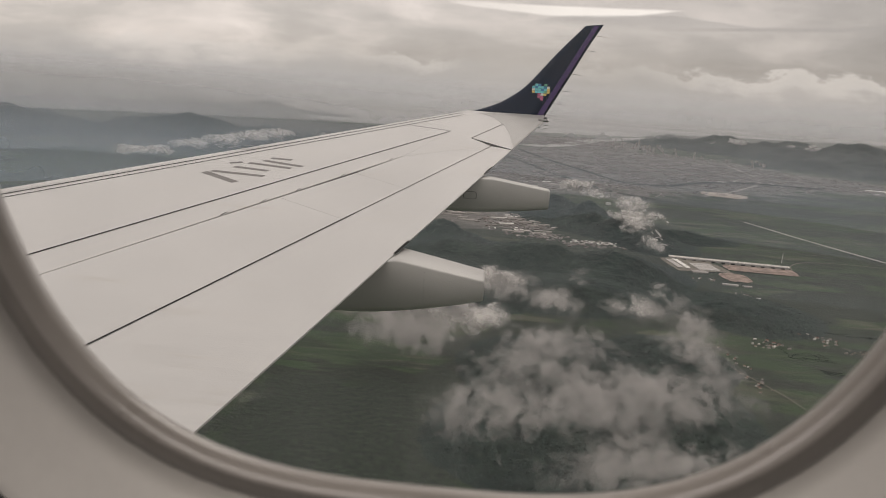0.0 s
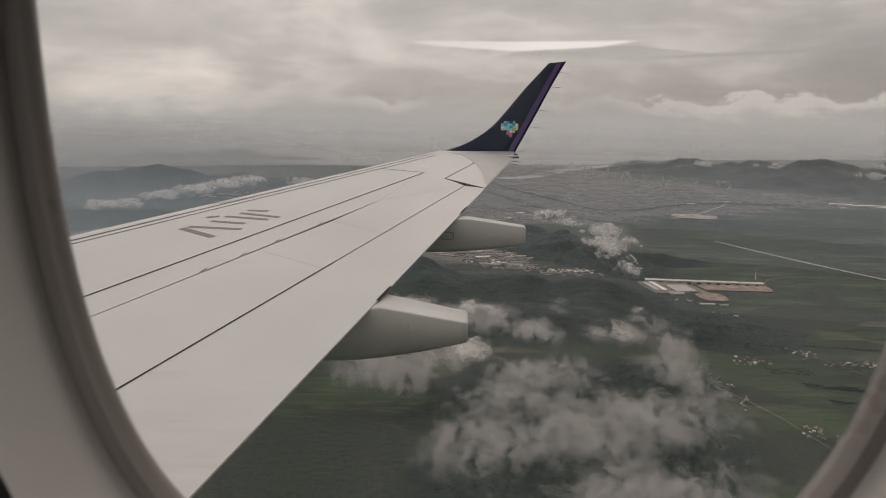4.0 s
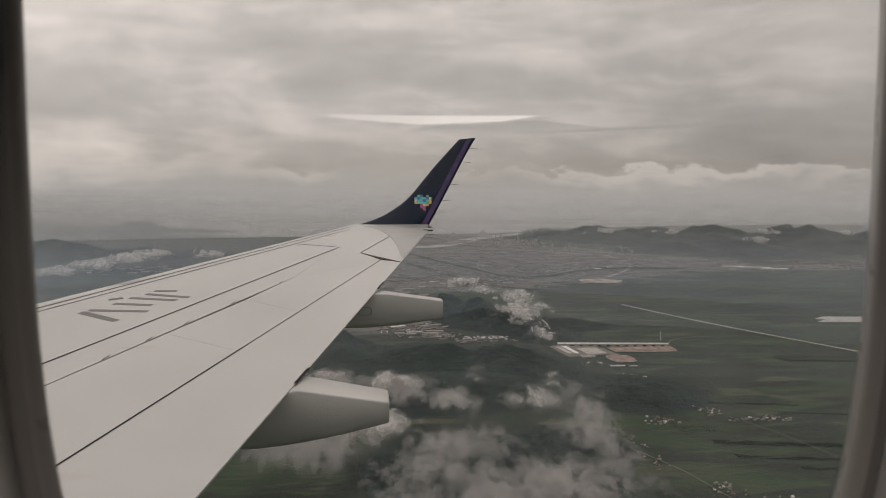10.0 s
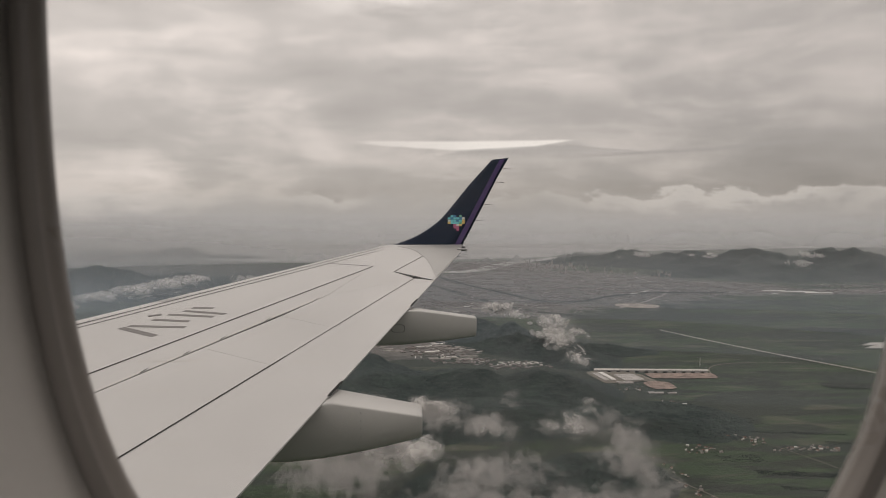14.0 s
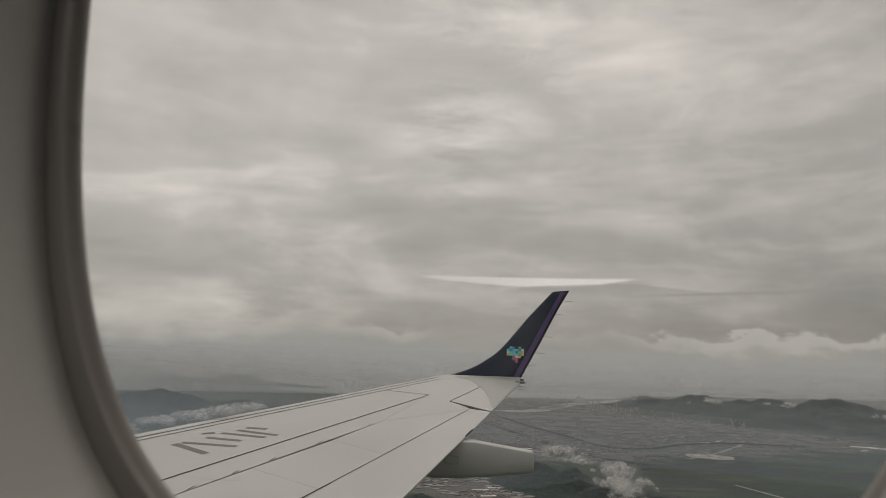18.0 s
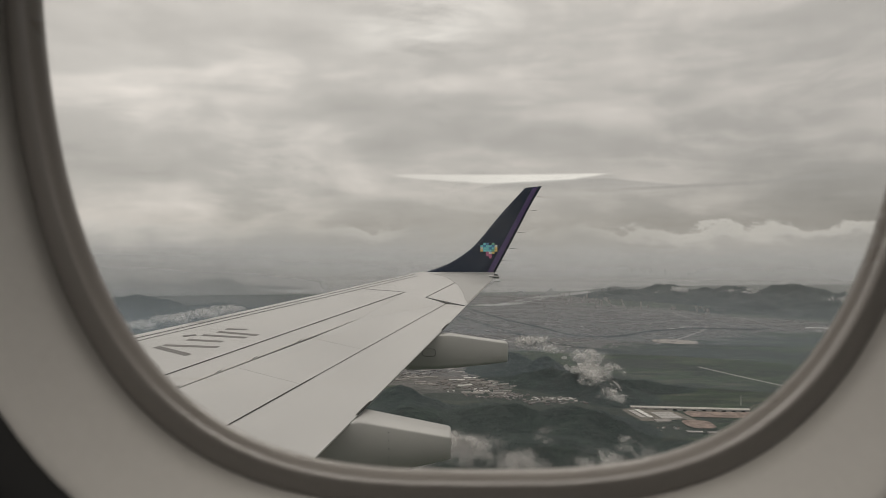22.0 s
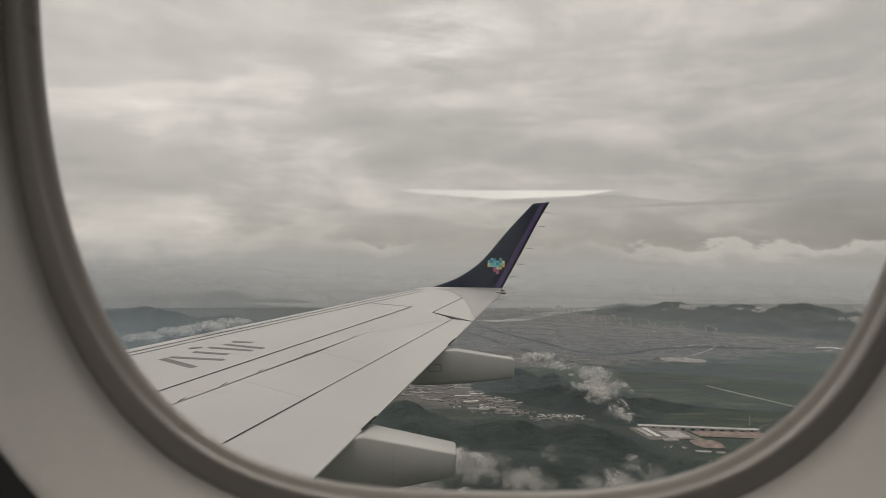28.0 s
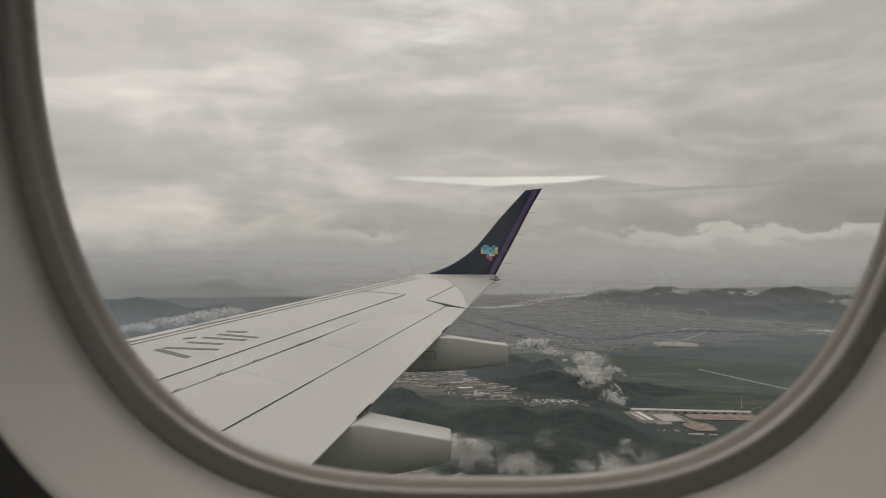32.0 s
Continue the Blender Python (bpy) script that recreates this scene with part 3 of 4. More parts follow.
hill("mountain", "hazy wooded coastal mountain ridge", [(600, 2230, 120, 120, 34), (720, 2100, 140, 150, 43), (850, 1990, 160, 180, 45), (1000, 1890, 170, 180, 51), (1190, 1760, 220, 200, 64), (1420, 1640, 240, 200, 58), (1690, 1480, 260, 220, 64), (1980, 1300, 300, 240, 60), (760, 1640, 120, 80, 28), (930, 1510, 160, 80, 24)], (380, 1000), (2400, 2500), 10, 18, FOREST, 21, 0.36, 0.45)
hill("mountain", "dark wooded ridge beyond the fog bank", [(-700, 1400, 150, 100, 34), (-600, 1420, 130, 90, 39), (-470, 1500, 130, 80, 28), (-360, 1560, 120, 70, 15), (-980, 1350, 200, 200, 40)], (-1400, 1050), (-150, 1850), 10, 20, FOREST, 27, 0.3, 0.35)
hill("mountain", "far hazy headland standing in the sea", [(-850, 2620, 120, 110, 47), (-1100, 2500, 110, 100, 44), (-980, 2560, 140, 90, 28), (-1240, 2480, 130, 100, 22), (-660, 2640, 150, 70, 13)], (-1800, 2300), (-300, 3100), 12, 26, FOREST, 33, 0.3, 0.35)

patch("plantation", 550, 778, 64, 17, -0.2, DARK_CROP, "dark block of planted trees in pasture", 8)
patch("plantation", 368, 512, 34, 9, -0.15, DARK_CROP, "dark ploughed rectangle in green pasture", 9)

patch("bare_ground", 165, 233, 5.5, 4, 0.5, DIRT, "cut red earth bank at the village edge", 20)
patch("bare_ground", 198, 257, 4.5, 3.6, 0.1, DIRT, "square of bare red earth beside the village", 21)
patch("bare_ground", 222, 272, 9, 1.6, -0.25, PALE_DIRT, "narrow pale strip of stubble beside the village", 22)
patch("bare_ground", 178, 264, 6, 2.6, -0.2, DIRT, "trodden red earth yard between houses", 23)
tagged(ribbon("road", [(118, 372), (132, 340), (150, 300), (160, 262), (182, 236), (205, 205)], 0.6, 0.5, LANE, 0.3), "narrow pale village road at the forest edge", "road", kind="structure")

# ---------------------------------------------------------------- trees


def crowns(name, places, label, seed):
    """Ragged tree crowns, each a few uneven clumps."""
    rng = np.random.default_rng(seed)
    verts, faces = [], []
    base = [(1, 0, 0), (0, 1, 0), (-1, 0, 0), (0, -1, 0), (0, 0, 1), (0, 0, -0.6)]
    tri = [(0, 1, 4), (1, 2, 4), (2, 3, 4), (3, 0, 4), (1, 0, 5), (2, 1, 5), (3, 2, 5), (0, 3, 5)]
    for x, y, z, r in places:
        for _ in range(2):
            k = len(verts)
            o = rng.normal(0, 0.5 * r, 3)
            for b in base:
                q = r * rng.uniform(0.6, 1.25)
                verts.append((x + o[0] + b[0] * q, y + o[1] + b[1] * q, z + 0.3 * o[2] + b[2] * q + 0.4 * r))
            faces += [(k + a, k + b, k + c) for a, b, c in tri]
    return tagged(raw(name, verts, faces, FOREST, smooth=True), label, "trees", kind="stuff")


rng = np.random.default_rng(31)
hedge = []
while len(hedge) < 1500:
    x, y = rng.uniform(-420, 620), rng.uniform(240, 1000)
    u, v = x * math.cos(0.25) + y * math.sin(0.25), y * math.cos(0.25) - x * math.sin(0.25)
    if abs(noise.noise((u * 0.004, v * 0.035, 7))) < 0.02:
        hedge.append((x, y, 0, rng.uniform(0.14, 0.3)))
slopes = []
for ob, count in wooded:
    high = [v.co for v in ob.data.vertices if v.co.z > 0.6]
    for k in rng.choice(len(high), min(count, len(high)), replace=False):
        c = high[k]
        slopes.append((c.x + rng.uniform(-0.8, 0.8), c.y + rng.uniform(-0.8, 0.8), c.z - 0.3, rng.uniform(0.22, 0.55)))
crowns("forest_trees", slopes, "crowded dark tree crowns on the wooded hills", 4)
scrubs = []
for cx, cy, rx, ry, count in ((220, 331, 36, 4.5, 1800), (238, 401, 34, 3, 800), (216, 311, 30, 3, 900), (300, 372, 50, 3.5, 900), (250, 292, 40, 3.5, 900), (205, 430, 26, 10, 1200), (186, 360, 12, 10, 400), (230, 250, 34, 4, 700), (470, 900, 90, 12, 700)):
    while count > 0:
        u, v = rng.uniform(-1, 1, 2)
        x, y = cx + u * rx, cy + v * ry - 0.18 * u * rx
        if abs(v) < 0.75 + 0.6 * noise.noise((x * 0.12, cy, 1)) and noise.noise((x * 0.08, y * 0.25, 2)) > -0.25:
            scrubs.append((x, y, -0.05, rng.uniform(0.12, 0.34)))
        count -= 1
crowns("scrub_trees", scrubs, "ragged belts of dark scrub between the pastures", 6)
crowns("field_trees", hedge, "rows and clumps of dark trees between pastures", 2)

# ---------------------------------------------------------------- towns


def boxes(name, places, mat, label, category, seed):
    """Many small buildings, each a block with a ridged roof."""
    rng = np.random.default_rng(seed)
    verts, faces = [], []
    for x, y, w, d, h in places:
        a = rng.uniform(-0.3, 0.3) + (math.pi / 2 if rng.random() < 0.4 else 0)
        c, s = math.cos(a), math.sin(a)
        k = len(verts)
        ring = [(c * u * w - s * v * d + x, s * u * w + c * v * d + y) for u, v in ((-0.5, -0.5), (0.5, -0.5), (0.5, 0.5), (-0.5, 0.5))]
        verts += [(*q, -0.2) for q in ring] + [(*q, h) for q in ring]
        verts += [(x - c * w * 0.5, y - s * w * 0.5, h * 1.3), (x + c * w * 0.5, y + s * w * 0.5, h * 1.3)]
        faces += [(k, k + 1, k + 5, k + 4), (k + 1, k + 2, k + 6, k + 9, k + 5), (k + 2, k + 3, k + 7, k + 6), (k + 3, k, k + 4, k + 8, k + 7), (k + 4, k + 5, k + 9, k + 8), (k + 6, k + 7, k + 8, k + 9)]
    return tagged(raw(name, verts, faces, mat), label, category, kind="stuff")


def by_belt(x, y, gap=7.5):
    """True for a place on the belt of trees that crosses the city."""
    for (ax, ay), (bx, by) in zip(CITY_BELT, CITY_BELT[1:]):
        dx, dy = bx - ax, by - ay
        k = min(1, max(0, ((x - ax) * dx + (y - ay) * dy) / (dx * dx + dy * dy)))
        if math.hypot(x - ax - k * dx, y - ay - k * dy) < gap:
            return True
    return False


CITY_BELT = [(84, 1640), (140, 1400), (190, 1240), (230, 1110), (300, 1108), (372, 1180), (470, 1230), (600, 1220)]
tagged(ribbon("tree_belt", CITY_BELT, 11, 0.9, DARK_CROP, 0.4, 5), "dark belt of trees along a canal in the city", "tree belt", kind="stuff")


def scatter(rows, seed):
    """Places for buildings inside ellipses of the plan: centre, radii, count, size."""
    rng = np.random.default_rng(seed)
    out = []
    for cx, cy, rx, ry, count, size in rows:
        while count > 0:
            u, v = rng.normal(0, 0.5, 2)
            if u * u + v * v > 1.2:
                continue
            x, y = cx + u * rx, cy + v * ry
            if noise.noise((x * 0.02, y * 0.02, 4)) < -0.12 or by_belt(x, y):
                continue
            w = size * rng.uniform(0.7, 1.6)
            out.append((x, y, w, w * rng.uniform(0.5, 1.0), size * rng.uniform(0.14, 0.34)))
            count -= 1
    return out


boxes("city_houses", scatter([(330, 1450, 300, 380, 5200, 3.2), (150, 1150, 170, 200, 2400, 2.8), (620, 1330, 150, 140, 1100, 3.2), (250, 2050, 230, 220, 1200, 4.5), (860, 1230, 130, 50, 400, 3.5), (1050, 1330, 200, 60, 500, 3.5)], 5), ROOFS, "dense grey and terracotta roofs of a coastal city", "houses", 6)
boxes("white_houses", scatter([(110, 618, 26, 9, 60, 1.5), (74, 690, 14, 9, 26, 1.6), (36, 655, 30, 10, 24, 1.5)], 12), SHEET, "small white houses in the valley under the wooded hill", "houses", 13)
boxes("town_houses", scatter([(20, 760, 120, 100, 420, 4), (-140, 560, 80, 45, 420, 3), (-200, 770, 140, 40, 200, 5), (-30, 445, 20, 14, 40, 2.2), (100, 610, 40, 16, 70, 2.6), (56, 634, 30, 14, 130, 2.2), (38, 690, 34, 34, 170, 2.6), (20, 880, 60, 60, 200, 3.4)], 8), ROOFS, "small pale and terracotta roofs of a river town", "houses", 9)


def village_house(wall_mat, roof_mat, label):
    """A small house: walls, a gable roof with eaves, a dark doorway."""
    top = empty("village_house", label, "house", "houses of the village")
    bm = bmesh.new()
    box(bm, (-0.5, -0.33, -0.1), (0.5, 0.33, 0.38))
    part("wall", bm, wall_mat, top)
    bm = bmesh.new()
    loft(bm, [[(x, -0.4, 0.36), (x, 0.0, 0.62), (x, 0.4, 0.36), (x, 0.4, 0.41), (x, 0.0, 0.68), (x, -0.4, 0.41)] for x in (-0.56, 0.56)], True, True)
    part("roof", bm, roof_mat, top)
    bm = bmesh.new()
    box(bm, (-0.1, -0.345, 0.0), (0.08, -0.325, 0.28))
    part("door", bm, GAP, top)
    return top


TERRACOTTA = plain("terracotta_roof", (0.17, 0.10, 0.078), 0.85, 0.25, 1.0)
LIMEWASH = plain("limewashed_wall", (0.55, 0.53, 0.49), 0.85, 0.12, 1.0)
models = [village_house(LIMEWASH, TERRACOTTA, "small pale house with a terracotta gable roof"), village_house(LIMEWASH, SHEET, "small house with a white sheet roof"),
          village_house(CONCRETE, GREY_SHEET, "small grey house with a weathered roof")]
rng = np.random.default_rng(77)
lots = scatter([(253, 371, 40, 5, 40, 1.1), (169, 372, 12, 10, 24, 1.1), (161, 283, 8, 16, 16, 1.1), (178, 265, 12, 6, 26, 1.15), (208, 395, 12, 20, 16, 1.1), (190, 475, 18, 10, 12, 1.1), (140, 330, 12, 30, 18, 1.1), (176, 512, 14, 6, 10, 1.1)], 11)
for k, (x, y, w, d, h) in enumerate(lots):
    m = Matrix.Translation((x, y, 0)) @ Matrix.Rotation(rng.normal(0.2, 0.5), 4, "Z") @ Matrix.Scale(w, 4)
    pick = int(rng.choice((0, 1, 2), p=(0.42, 0.16, 0.42)))
    if k < len(lots) - 3:
        copy_thing(models[pick], m)
    else:
        models[len(lots) - 1 - k].matrix_world = m


def shed(name, x, y, length, depth, tall, turn, roof_mat, label, group):
    """A long industrial hall: walls, a ridged roof and a row of roof lights."""
    top = empty(name, label, "warehouse", group, at=(x, y, 0))
    top.rotation_euler = (0, 0, turn)
    bm = bmesh.new()
    box(bm, (-length / 2, -depth / 2, -0.2), (length / 2, depth / 2, tall))
    part("wall", bm, CONCRETE, top)
    bays = max(1, int(depth / 7))
    bm = bmesh.new()
    for b in range(bays):
        d0 = -depth / 2 + depth * b / bays
        d1 = d0 + depth / bays
        e, ridge = 0.3, min(0.9, tall * 0.5)
        ends = [[(s * (length / 2 + e), d0 - e * (b == 0), tall + 0.02), (s * (length / 2 + e), (d0 + d1) / 2, tall + ridge), (s * (length / 2 + e), d1 + e * (b == bays - 1), tall + 0.02), (s * (length / 2 + e), (d0 + d1) / 2, tall - 0.3)] for s in (-1, 1)]
        loft(bm, ends, True, True)
    part("roof", bm, roof_mat, top)
    if length > 60:
        for k in range(12):
            bm = bmesh.new()
            u = -length * 0.47 + k * length * 0.082
            box(bm, (u, -depth / 2 - 0.5, 0), (u + length * 0.032, -depth / 2 + 0.05, tall * 0.5))
            part("loading_bay", bm, GAP, top, "dark loading bay")
    return top


shed("warehouse", 216, 575, 98, 4.4, 1.9, -0.1, DUSTY_SHEET, "very long white-roofed warehouse beside red earth", "warehouses at the pasture")
shed("warehouse", 189, 553, 17, 22, 0.9, 0.12, PALE_SHEET, "low wide pale-roofed hall beside the long warehouse", "warehouses at the pasture")
shed("warehouse", 172, 560, 3.6, 30, 0.9, 0.12, SHEET, "narrow white-roofed hall beside the long warehouse", "warehouses at the pasture")
shed("warehouse", 166, 558, 4.4, 26, 0.9, 0.12, PALE_SHEET, "narrow grey-roofed hall beside the long warehouse", "warehouses at the pasture")
shed("warehouse", 180, 536, 12, 7, 0.8, 0.12, GREY_SHEET, "small weathered hall below the warehouse yard", "warehouses at the pasture")
shed("warehouse", 193, 502, 11, 3, 0.8, -0.1, PALE_SHEET, "small pale shed in grass beyond the red earth", "warehouses at the pasture")
shed("warehouse", 205, 500, 6, 3, 0.8, 0.1, GREY_SHEET, "small grey shed in grass beyond the red earth", "warehouses at the pasture")
for x, y, w in ((735, 1215, 60), (760, 1190, 46), (700, 1235, 38)):
    shed("warehouse", x, y, w, 9, 2.5, -0.2, SHEET, "bright white-roofed hall at the edge of town", "white halls at the edge of town")


def tunnel(x, y, length, width, turn):
    """A long plastic growing tunnel: a ribbed half-round cover with closed ends."""
    top = empty("growing_tunnel", "long white plastic growing tunnel in the pasture", "greenhouse", "plastic tunnels", at=(x, y, 0))
    top.rotation_euler = (0, 0, turn)
    bm = bmesh.new()
    rings = []
    for k in range(13):
        r = width / 2 * (1.0 if k % 2 else 0.94)
        rings.append([(length * (k / 12 - 0.5), r * math.cos(math.pi * i / 6), r * 0.7 * math.sin(math.pi * i / 6) - 0.1) for i in range(7)])
    loft(bm, rings, True, True)
    part("cover", bm, FILM, top)
    for side in (-1, 1):
        bm = bmesh.new()
        box(bm, (side * length / 2 - 0.15, -width * 0.2, -0.05), (side * length / 2 + 0.15, width * 0.2, width * 0.22))
        part("door", bm, GREY_SHEET, top)


FILM = plain("plastic_film", (0.46, 0.455, 0.44), 0.5, 0.15, 0.2)
for k in range(6):
    tunnel(545 + 2.5 * k, 664 + 5.2 * k, 128 - 9 * (k % 3), 3.6, -0.11)
mast = empty("antenna_mast", "thin pale antenna mast standing in pasture", "mast", at=(269, 594, 0))
bm = bmesh.new()
loft(bm, [[(r * math.cos(a), r * math.sin(a), z) for a in (0, 2.1, 4.2)] for r, z in ((0.35, -0.1), (0.12, 9))], True, True)
part("mast", bm, SHEET, mast)
rng = np.random.default_rng(40)
for cx, cy, rx, ry, count in ((52, 648, 26, 12, 7), (24, 930, 50, 70, 22), (0, 735, 80, 60, 48), (-230, 750, 110, 25, 12), (40, 860, 70, 40, 9), (130, 1000, 90, 50, 12), (760, 1220, 120, 30, 10), (440, 1260, 90, 50, 10), (-330, 900, 90, 40, 6), (-390, 1290, 60, 90, 14), (-470, 1230, 40, 60, 8), (-60, 1010, 70, 60, 10)):
    for _ in range(count):
        x, y = cx + rng.uniform(-1, 1) * rx, cy + rng.uniform(-1, 1) * ry
        shed("industrial_hall", x, y, rng.uniform(6, 18), rng.uniform(2.5, 6), rng.uniform(0.6, 1.1), rng.normal(0.1, 0.12), SHEET if rng.random() < 0.1 else GREY_SHEET, "low industrial hall with a pale sheet roof", "industrial halls")


TOWER_WALL = plain("weathered_tower_wall", (0.33, 0.31, 0.29), 0.85, 0.2, 0.4)


def tower(x, y, w, tall):
    top = empty("tower_block", "pale high-rise apartment tower near the sea", "tower block", "towers on the sea front", at=(x, y, 0))
    bm = bmesh.new()
    box(bm, (-w / 2, -w / 2, -0.2), (w / 2, w / 2, tall))
    part("wall", bm, TOWER_WALL, top)
    bm = bmesh.new()
    box(bm, (-w * 0.25, -w * 0.25, tall), (w * 0.25, w * 0.25, tall + 2))
    part("roof", bm, GREY_SHEET, top)


for _ in range(44):
    tower(rng.normal(430, 80), rng.normal(1980, 140), rng.uniform(2.5, 5), rng.uniform(4, 12))
for _ in range(8):
    tower(rng.normal(640, 60), rng.normal(1640, 60), rng.uniform(3, 6), rng.uniform(4, 9))

# ---------------------------------------------------------------- clouds and haze


def cloud(label, cx, cy, cz, rx, ry, rz, count, size, seed, mat=None):
    """A torn low cloud: many soft billows round a centre."""
    rng = np.random.default_rng(seed)
    verts, faces, fade = [], [], []
    rings, seg = (0.0, 0.35, 0.68, 1.0), 10
    for _ in range(int(count * 1.5)):
        u = rng.normal(0, 0.5, 3)
        mid = Vector((cx + u[0] * rx, cy + u[1] * ry, max(3, cz + u[2] * rz)))
        r = size * rng.choice((0.5, 0.9, 1.4, 1.9)) * rng.uniform(0.8, 1.25)
        q = Vector((rng.normal(0, 0.5), -0.7 + rng.normal(0, 0.4), 0.7 + rng.normal(0, 0.3))).to_track_quat("Z", "Y")
        k = len(verts)
        verts.append(tuple(mid + q @ Vector((0, 0, r * 0.25))))
        fade.append(1.0)
        for ring in rings[1:]:
            for i in range(seg):
                a = 2 * math.pi * i / seg
                verts.append(tuple(mid + q @ Vector((r * ring * math.cos(a) * 1.5, r * ring * math.sin(a) * 0.8, r * 0.25 * (1 - ring * ring)))))
                fade.append((1 - ring ** 1.6) ** 1.0)
        faces += [(k, k + 1 + i, k + 1 + (i + 1) % seg) for i in range(seg)]
        for b in range(2):
            o = k + 1 + b * seg
            faces += [(o + i, o + seg + i, o + seg + (i + 1) % seg, o + (i + 1) % seg) for i in range(seg)]
    ob = raw("cloud", verts, faces, mat or CLOUD, smooth=True)
    ob.data.attributes.new("billow", "FLOAT", "POINT").data.foreach_set("value", fade)
    return tagged(ob, label, "cloud")


for i, (x, y, z, rx, ry, rz, count, size) in enumerate([
        (-30, 411, 20, 12, 7, 3, 22, 4), (14, 394, 20, 11, 8, 4, 26, 4.5), (45, 361, 20, 6, 7, 4, 14, 3.6), (92, 359, 20, 9, 7, 3, 14, 4), (0, 322, 20, 15, 9, 4, 34, 5), (118, 402, 16, 5, 9, 3, 12, 3.4)]):
    cloud("small torn white cloud over the near wooded hill", x, y, z, rx, ry, rz, count, size, 40 + i)
HILL_CLOUD = "torn white cloud drifting over the wooded hill"
for i, (x, y, z, rx, ry, rz, count, size) in enumerate([
        (112, 805, 28, 15, 11, 4, 48, 6), (130, 745, 27, 9, 14, 3, 18, 4), (156, 700, 25, 18, 14, 5, 44, 5.5), (147, 660, 22, 11, 14, 5, 24, 5), (146, 622, 19, 9, 14, 5, 24, 5), (150, 578, 15, 7, 16, 4, 20, 4.5), (178, 672, 18, 12, 7, 3, 14, 4)]):
    cloud(HILL_CLOUD, x, y, z, rx, ry, rz, count, size, 50 + i)
for i, (x, y, z, rx, ry, rz, count, size) in enumerate([
        (16, 366, 22, 14, 12, 5, 16, 5), (44, 352, 22, 18, 10, 5, 16, 5), (92, 350, 22, 24, 8, 5, 22, 5), (62, 410, 20, 10, 10, 4, 8, 4), (-12, 330, 22, 18, 16, 5, 34, 6), (38, 288, 22, 20, 14, 5, 34, 6)]):
    cloud("ragged grey cloud low over the forest", x, y, z, rx, ry, rz, count, size, 60 + i, THIN_CLOUD)
for i, (x, y, z, rx, ry, rz, count, size) in enumerate([
        (-25, 300, 20, 24, 26, 6, 50, 7), (-20, 400, 20, 26, 18, 5, 40, 6), (-60, 390, 20, 24, 16, 5, 34, 6), (-84, 440, 18, 26, 14, 4, 26, 6), (-105, 300, 20, 26, 30, 6, 50, 7), (-115, 235, 20, 22, 20, 6, 40, 7), (22, 390, 20, 12, 14, 4, 20, 5)]):
    cloud("ragged grey cloud over the river bend", x, y, z, rx, ry, rz, count, size, 70 + i, THIN_CLOUD)
for i, (x, y, z, rx, ry, rz, count, size) in enumerate([
        (14, 222, 20, 26, 16, 6, 40, 6), (52, 240, 20, 28, 20, 6, 50, 6), (80, 250, 20, 22, 18, 6, 40, 6), (102, 290, 22, 9, 28, 7, 34, 5), (112, 325, 22, 10, 14, 5, 22, 4.5), (66, 190, 20, 28, 16, 6, 36, 7), (30, 262, 20, 30, 12, 5, 34, 5)]):
    cloud("ragged grey cloud low over the wooded slope", x, y, z, rx, ry, rz, count, size, 80 + i, THIN_CLOUD)
for i, (x, y, z, rx, ry, rz, count, size) in enumerate([
        (-500, 985, 13, 34, 40, 2, 40, 7.5), (-482, 1090, 15, 26, 50, 2, 44, 7.5), (-462, 1200, 16, 22, 50, 2.4, 44, 8), (-448, 1300, 17, 24, 44, 3, 44, 8.5), (-425, 1370, 19, 30, 26, 3.4, 36, 9), (-330, 1400, 15, 40, 16, 3, 16, 9)]):
    cloud("long white fog bank lying before the ridge", x, y, z, rx, ry, rz, count, size, 90 + i, FAR_CLOUD)
for i, (x, y, z) in enumerate([(1090, 1720, 50), (1230, 1640, 54), (880, 1900, 42), (700, 2020, 40), (1010, 1660, 34), (1480, 1500, 62), (1560, 1440, 60)]):
    cloud("small white cloud caught on the ridge", x, y, z - 6, 40, 24, 5, 7, 9, 100 + i, FAR_CLOUD)


def haze(radius, tall, seed, thick=1.0):
    """An upright tinted sheet that stands in for distance haze, stronger towards the nose."""
    verts, faces, fade = [], [], []
    count = 90
    for i in range(count + 1):
        a = radians(-10 + 200 * i / count)
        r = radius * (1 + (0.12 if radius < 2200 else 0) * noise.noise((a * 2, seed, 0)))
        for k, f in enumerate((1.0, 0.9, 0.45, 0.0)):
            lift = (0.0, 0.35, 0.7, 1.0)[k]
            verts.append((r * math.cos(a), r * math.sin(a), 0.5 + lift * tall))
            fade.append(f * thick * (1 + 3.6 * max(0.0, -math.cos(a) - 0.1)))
        if i:
            for k in range(3):
                o = 4 * (i - 1) + k
                faces.append((o, o + 4, o + 5, o + 1))
    ob = raw("haze_layer", verts, faces, NEAR_HAZE if radius < 1250 else FAR_HAZE if radius < 2350 else SEA_HAZE, smooth=True)
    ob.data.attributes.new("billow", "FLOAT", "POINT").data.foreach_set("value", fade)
    ob.visible_shadow = False
    return tagged(ob, "thin tinted sheet standing in for haze over the plain", "haze", kind="stuff")


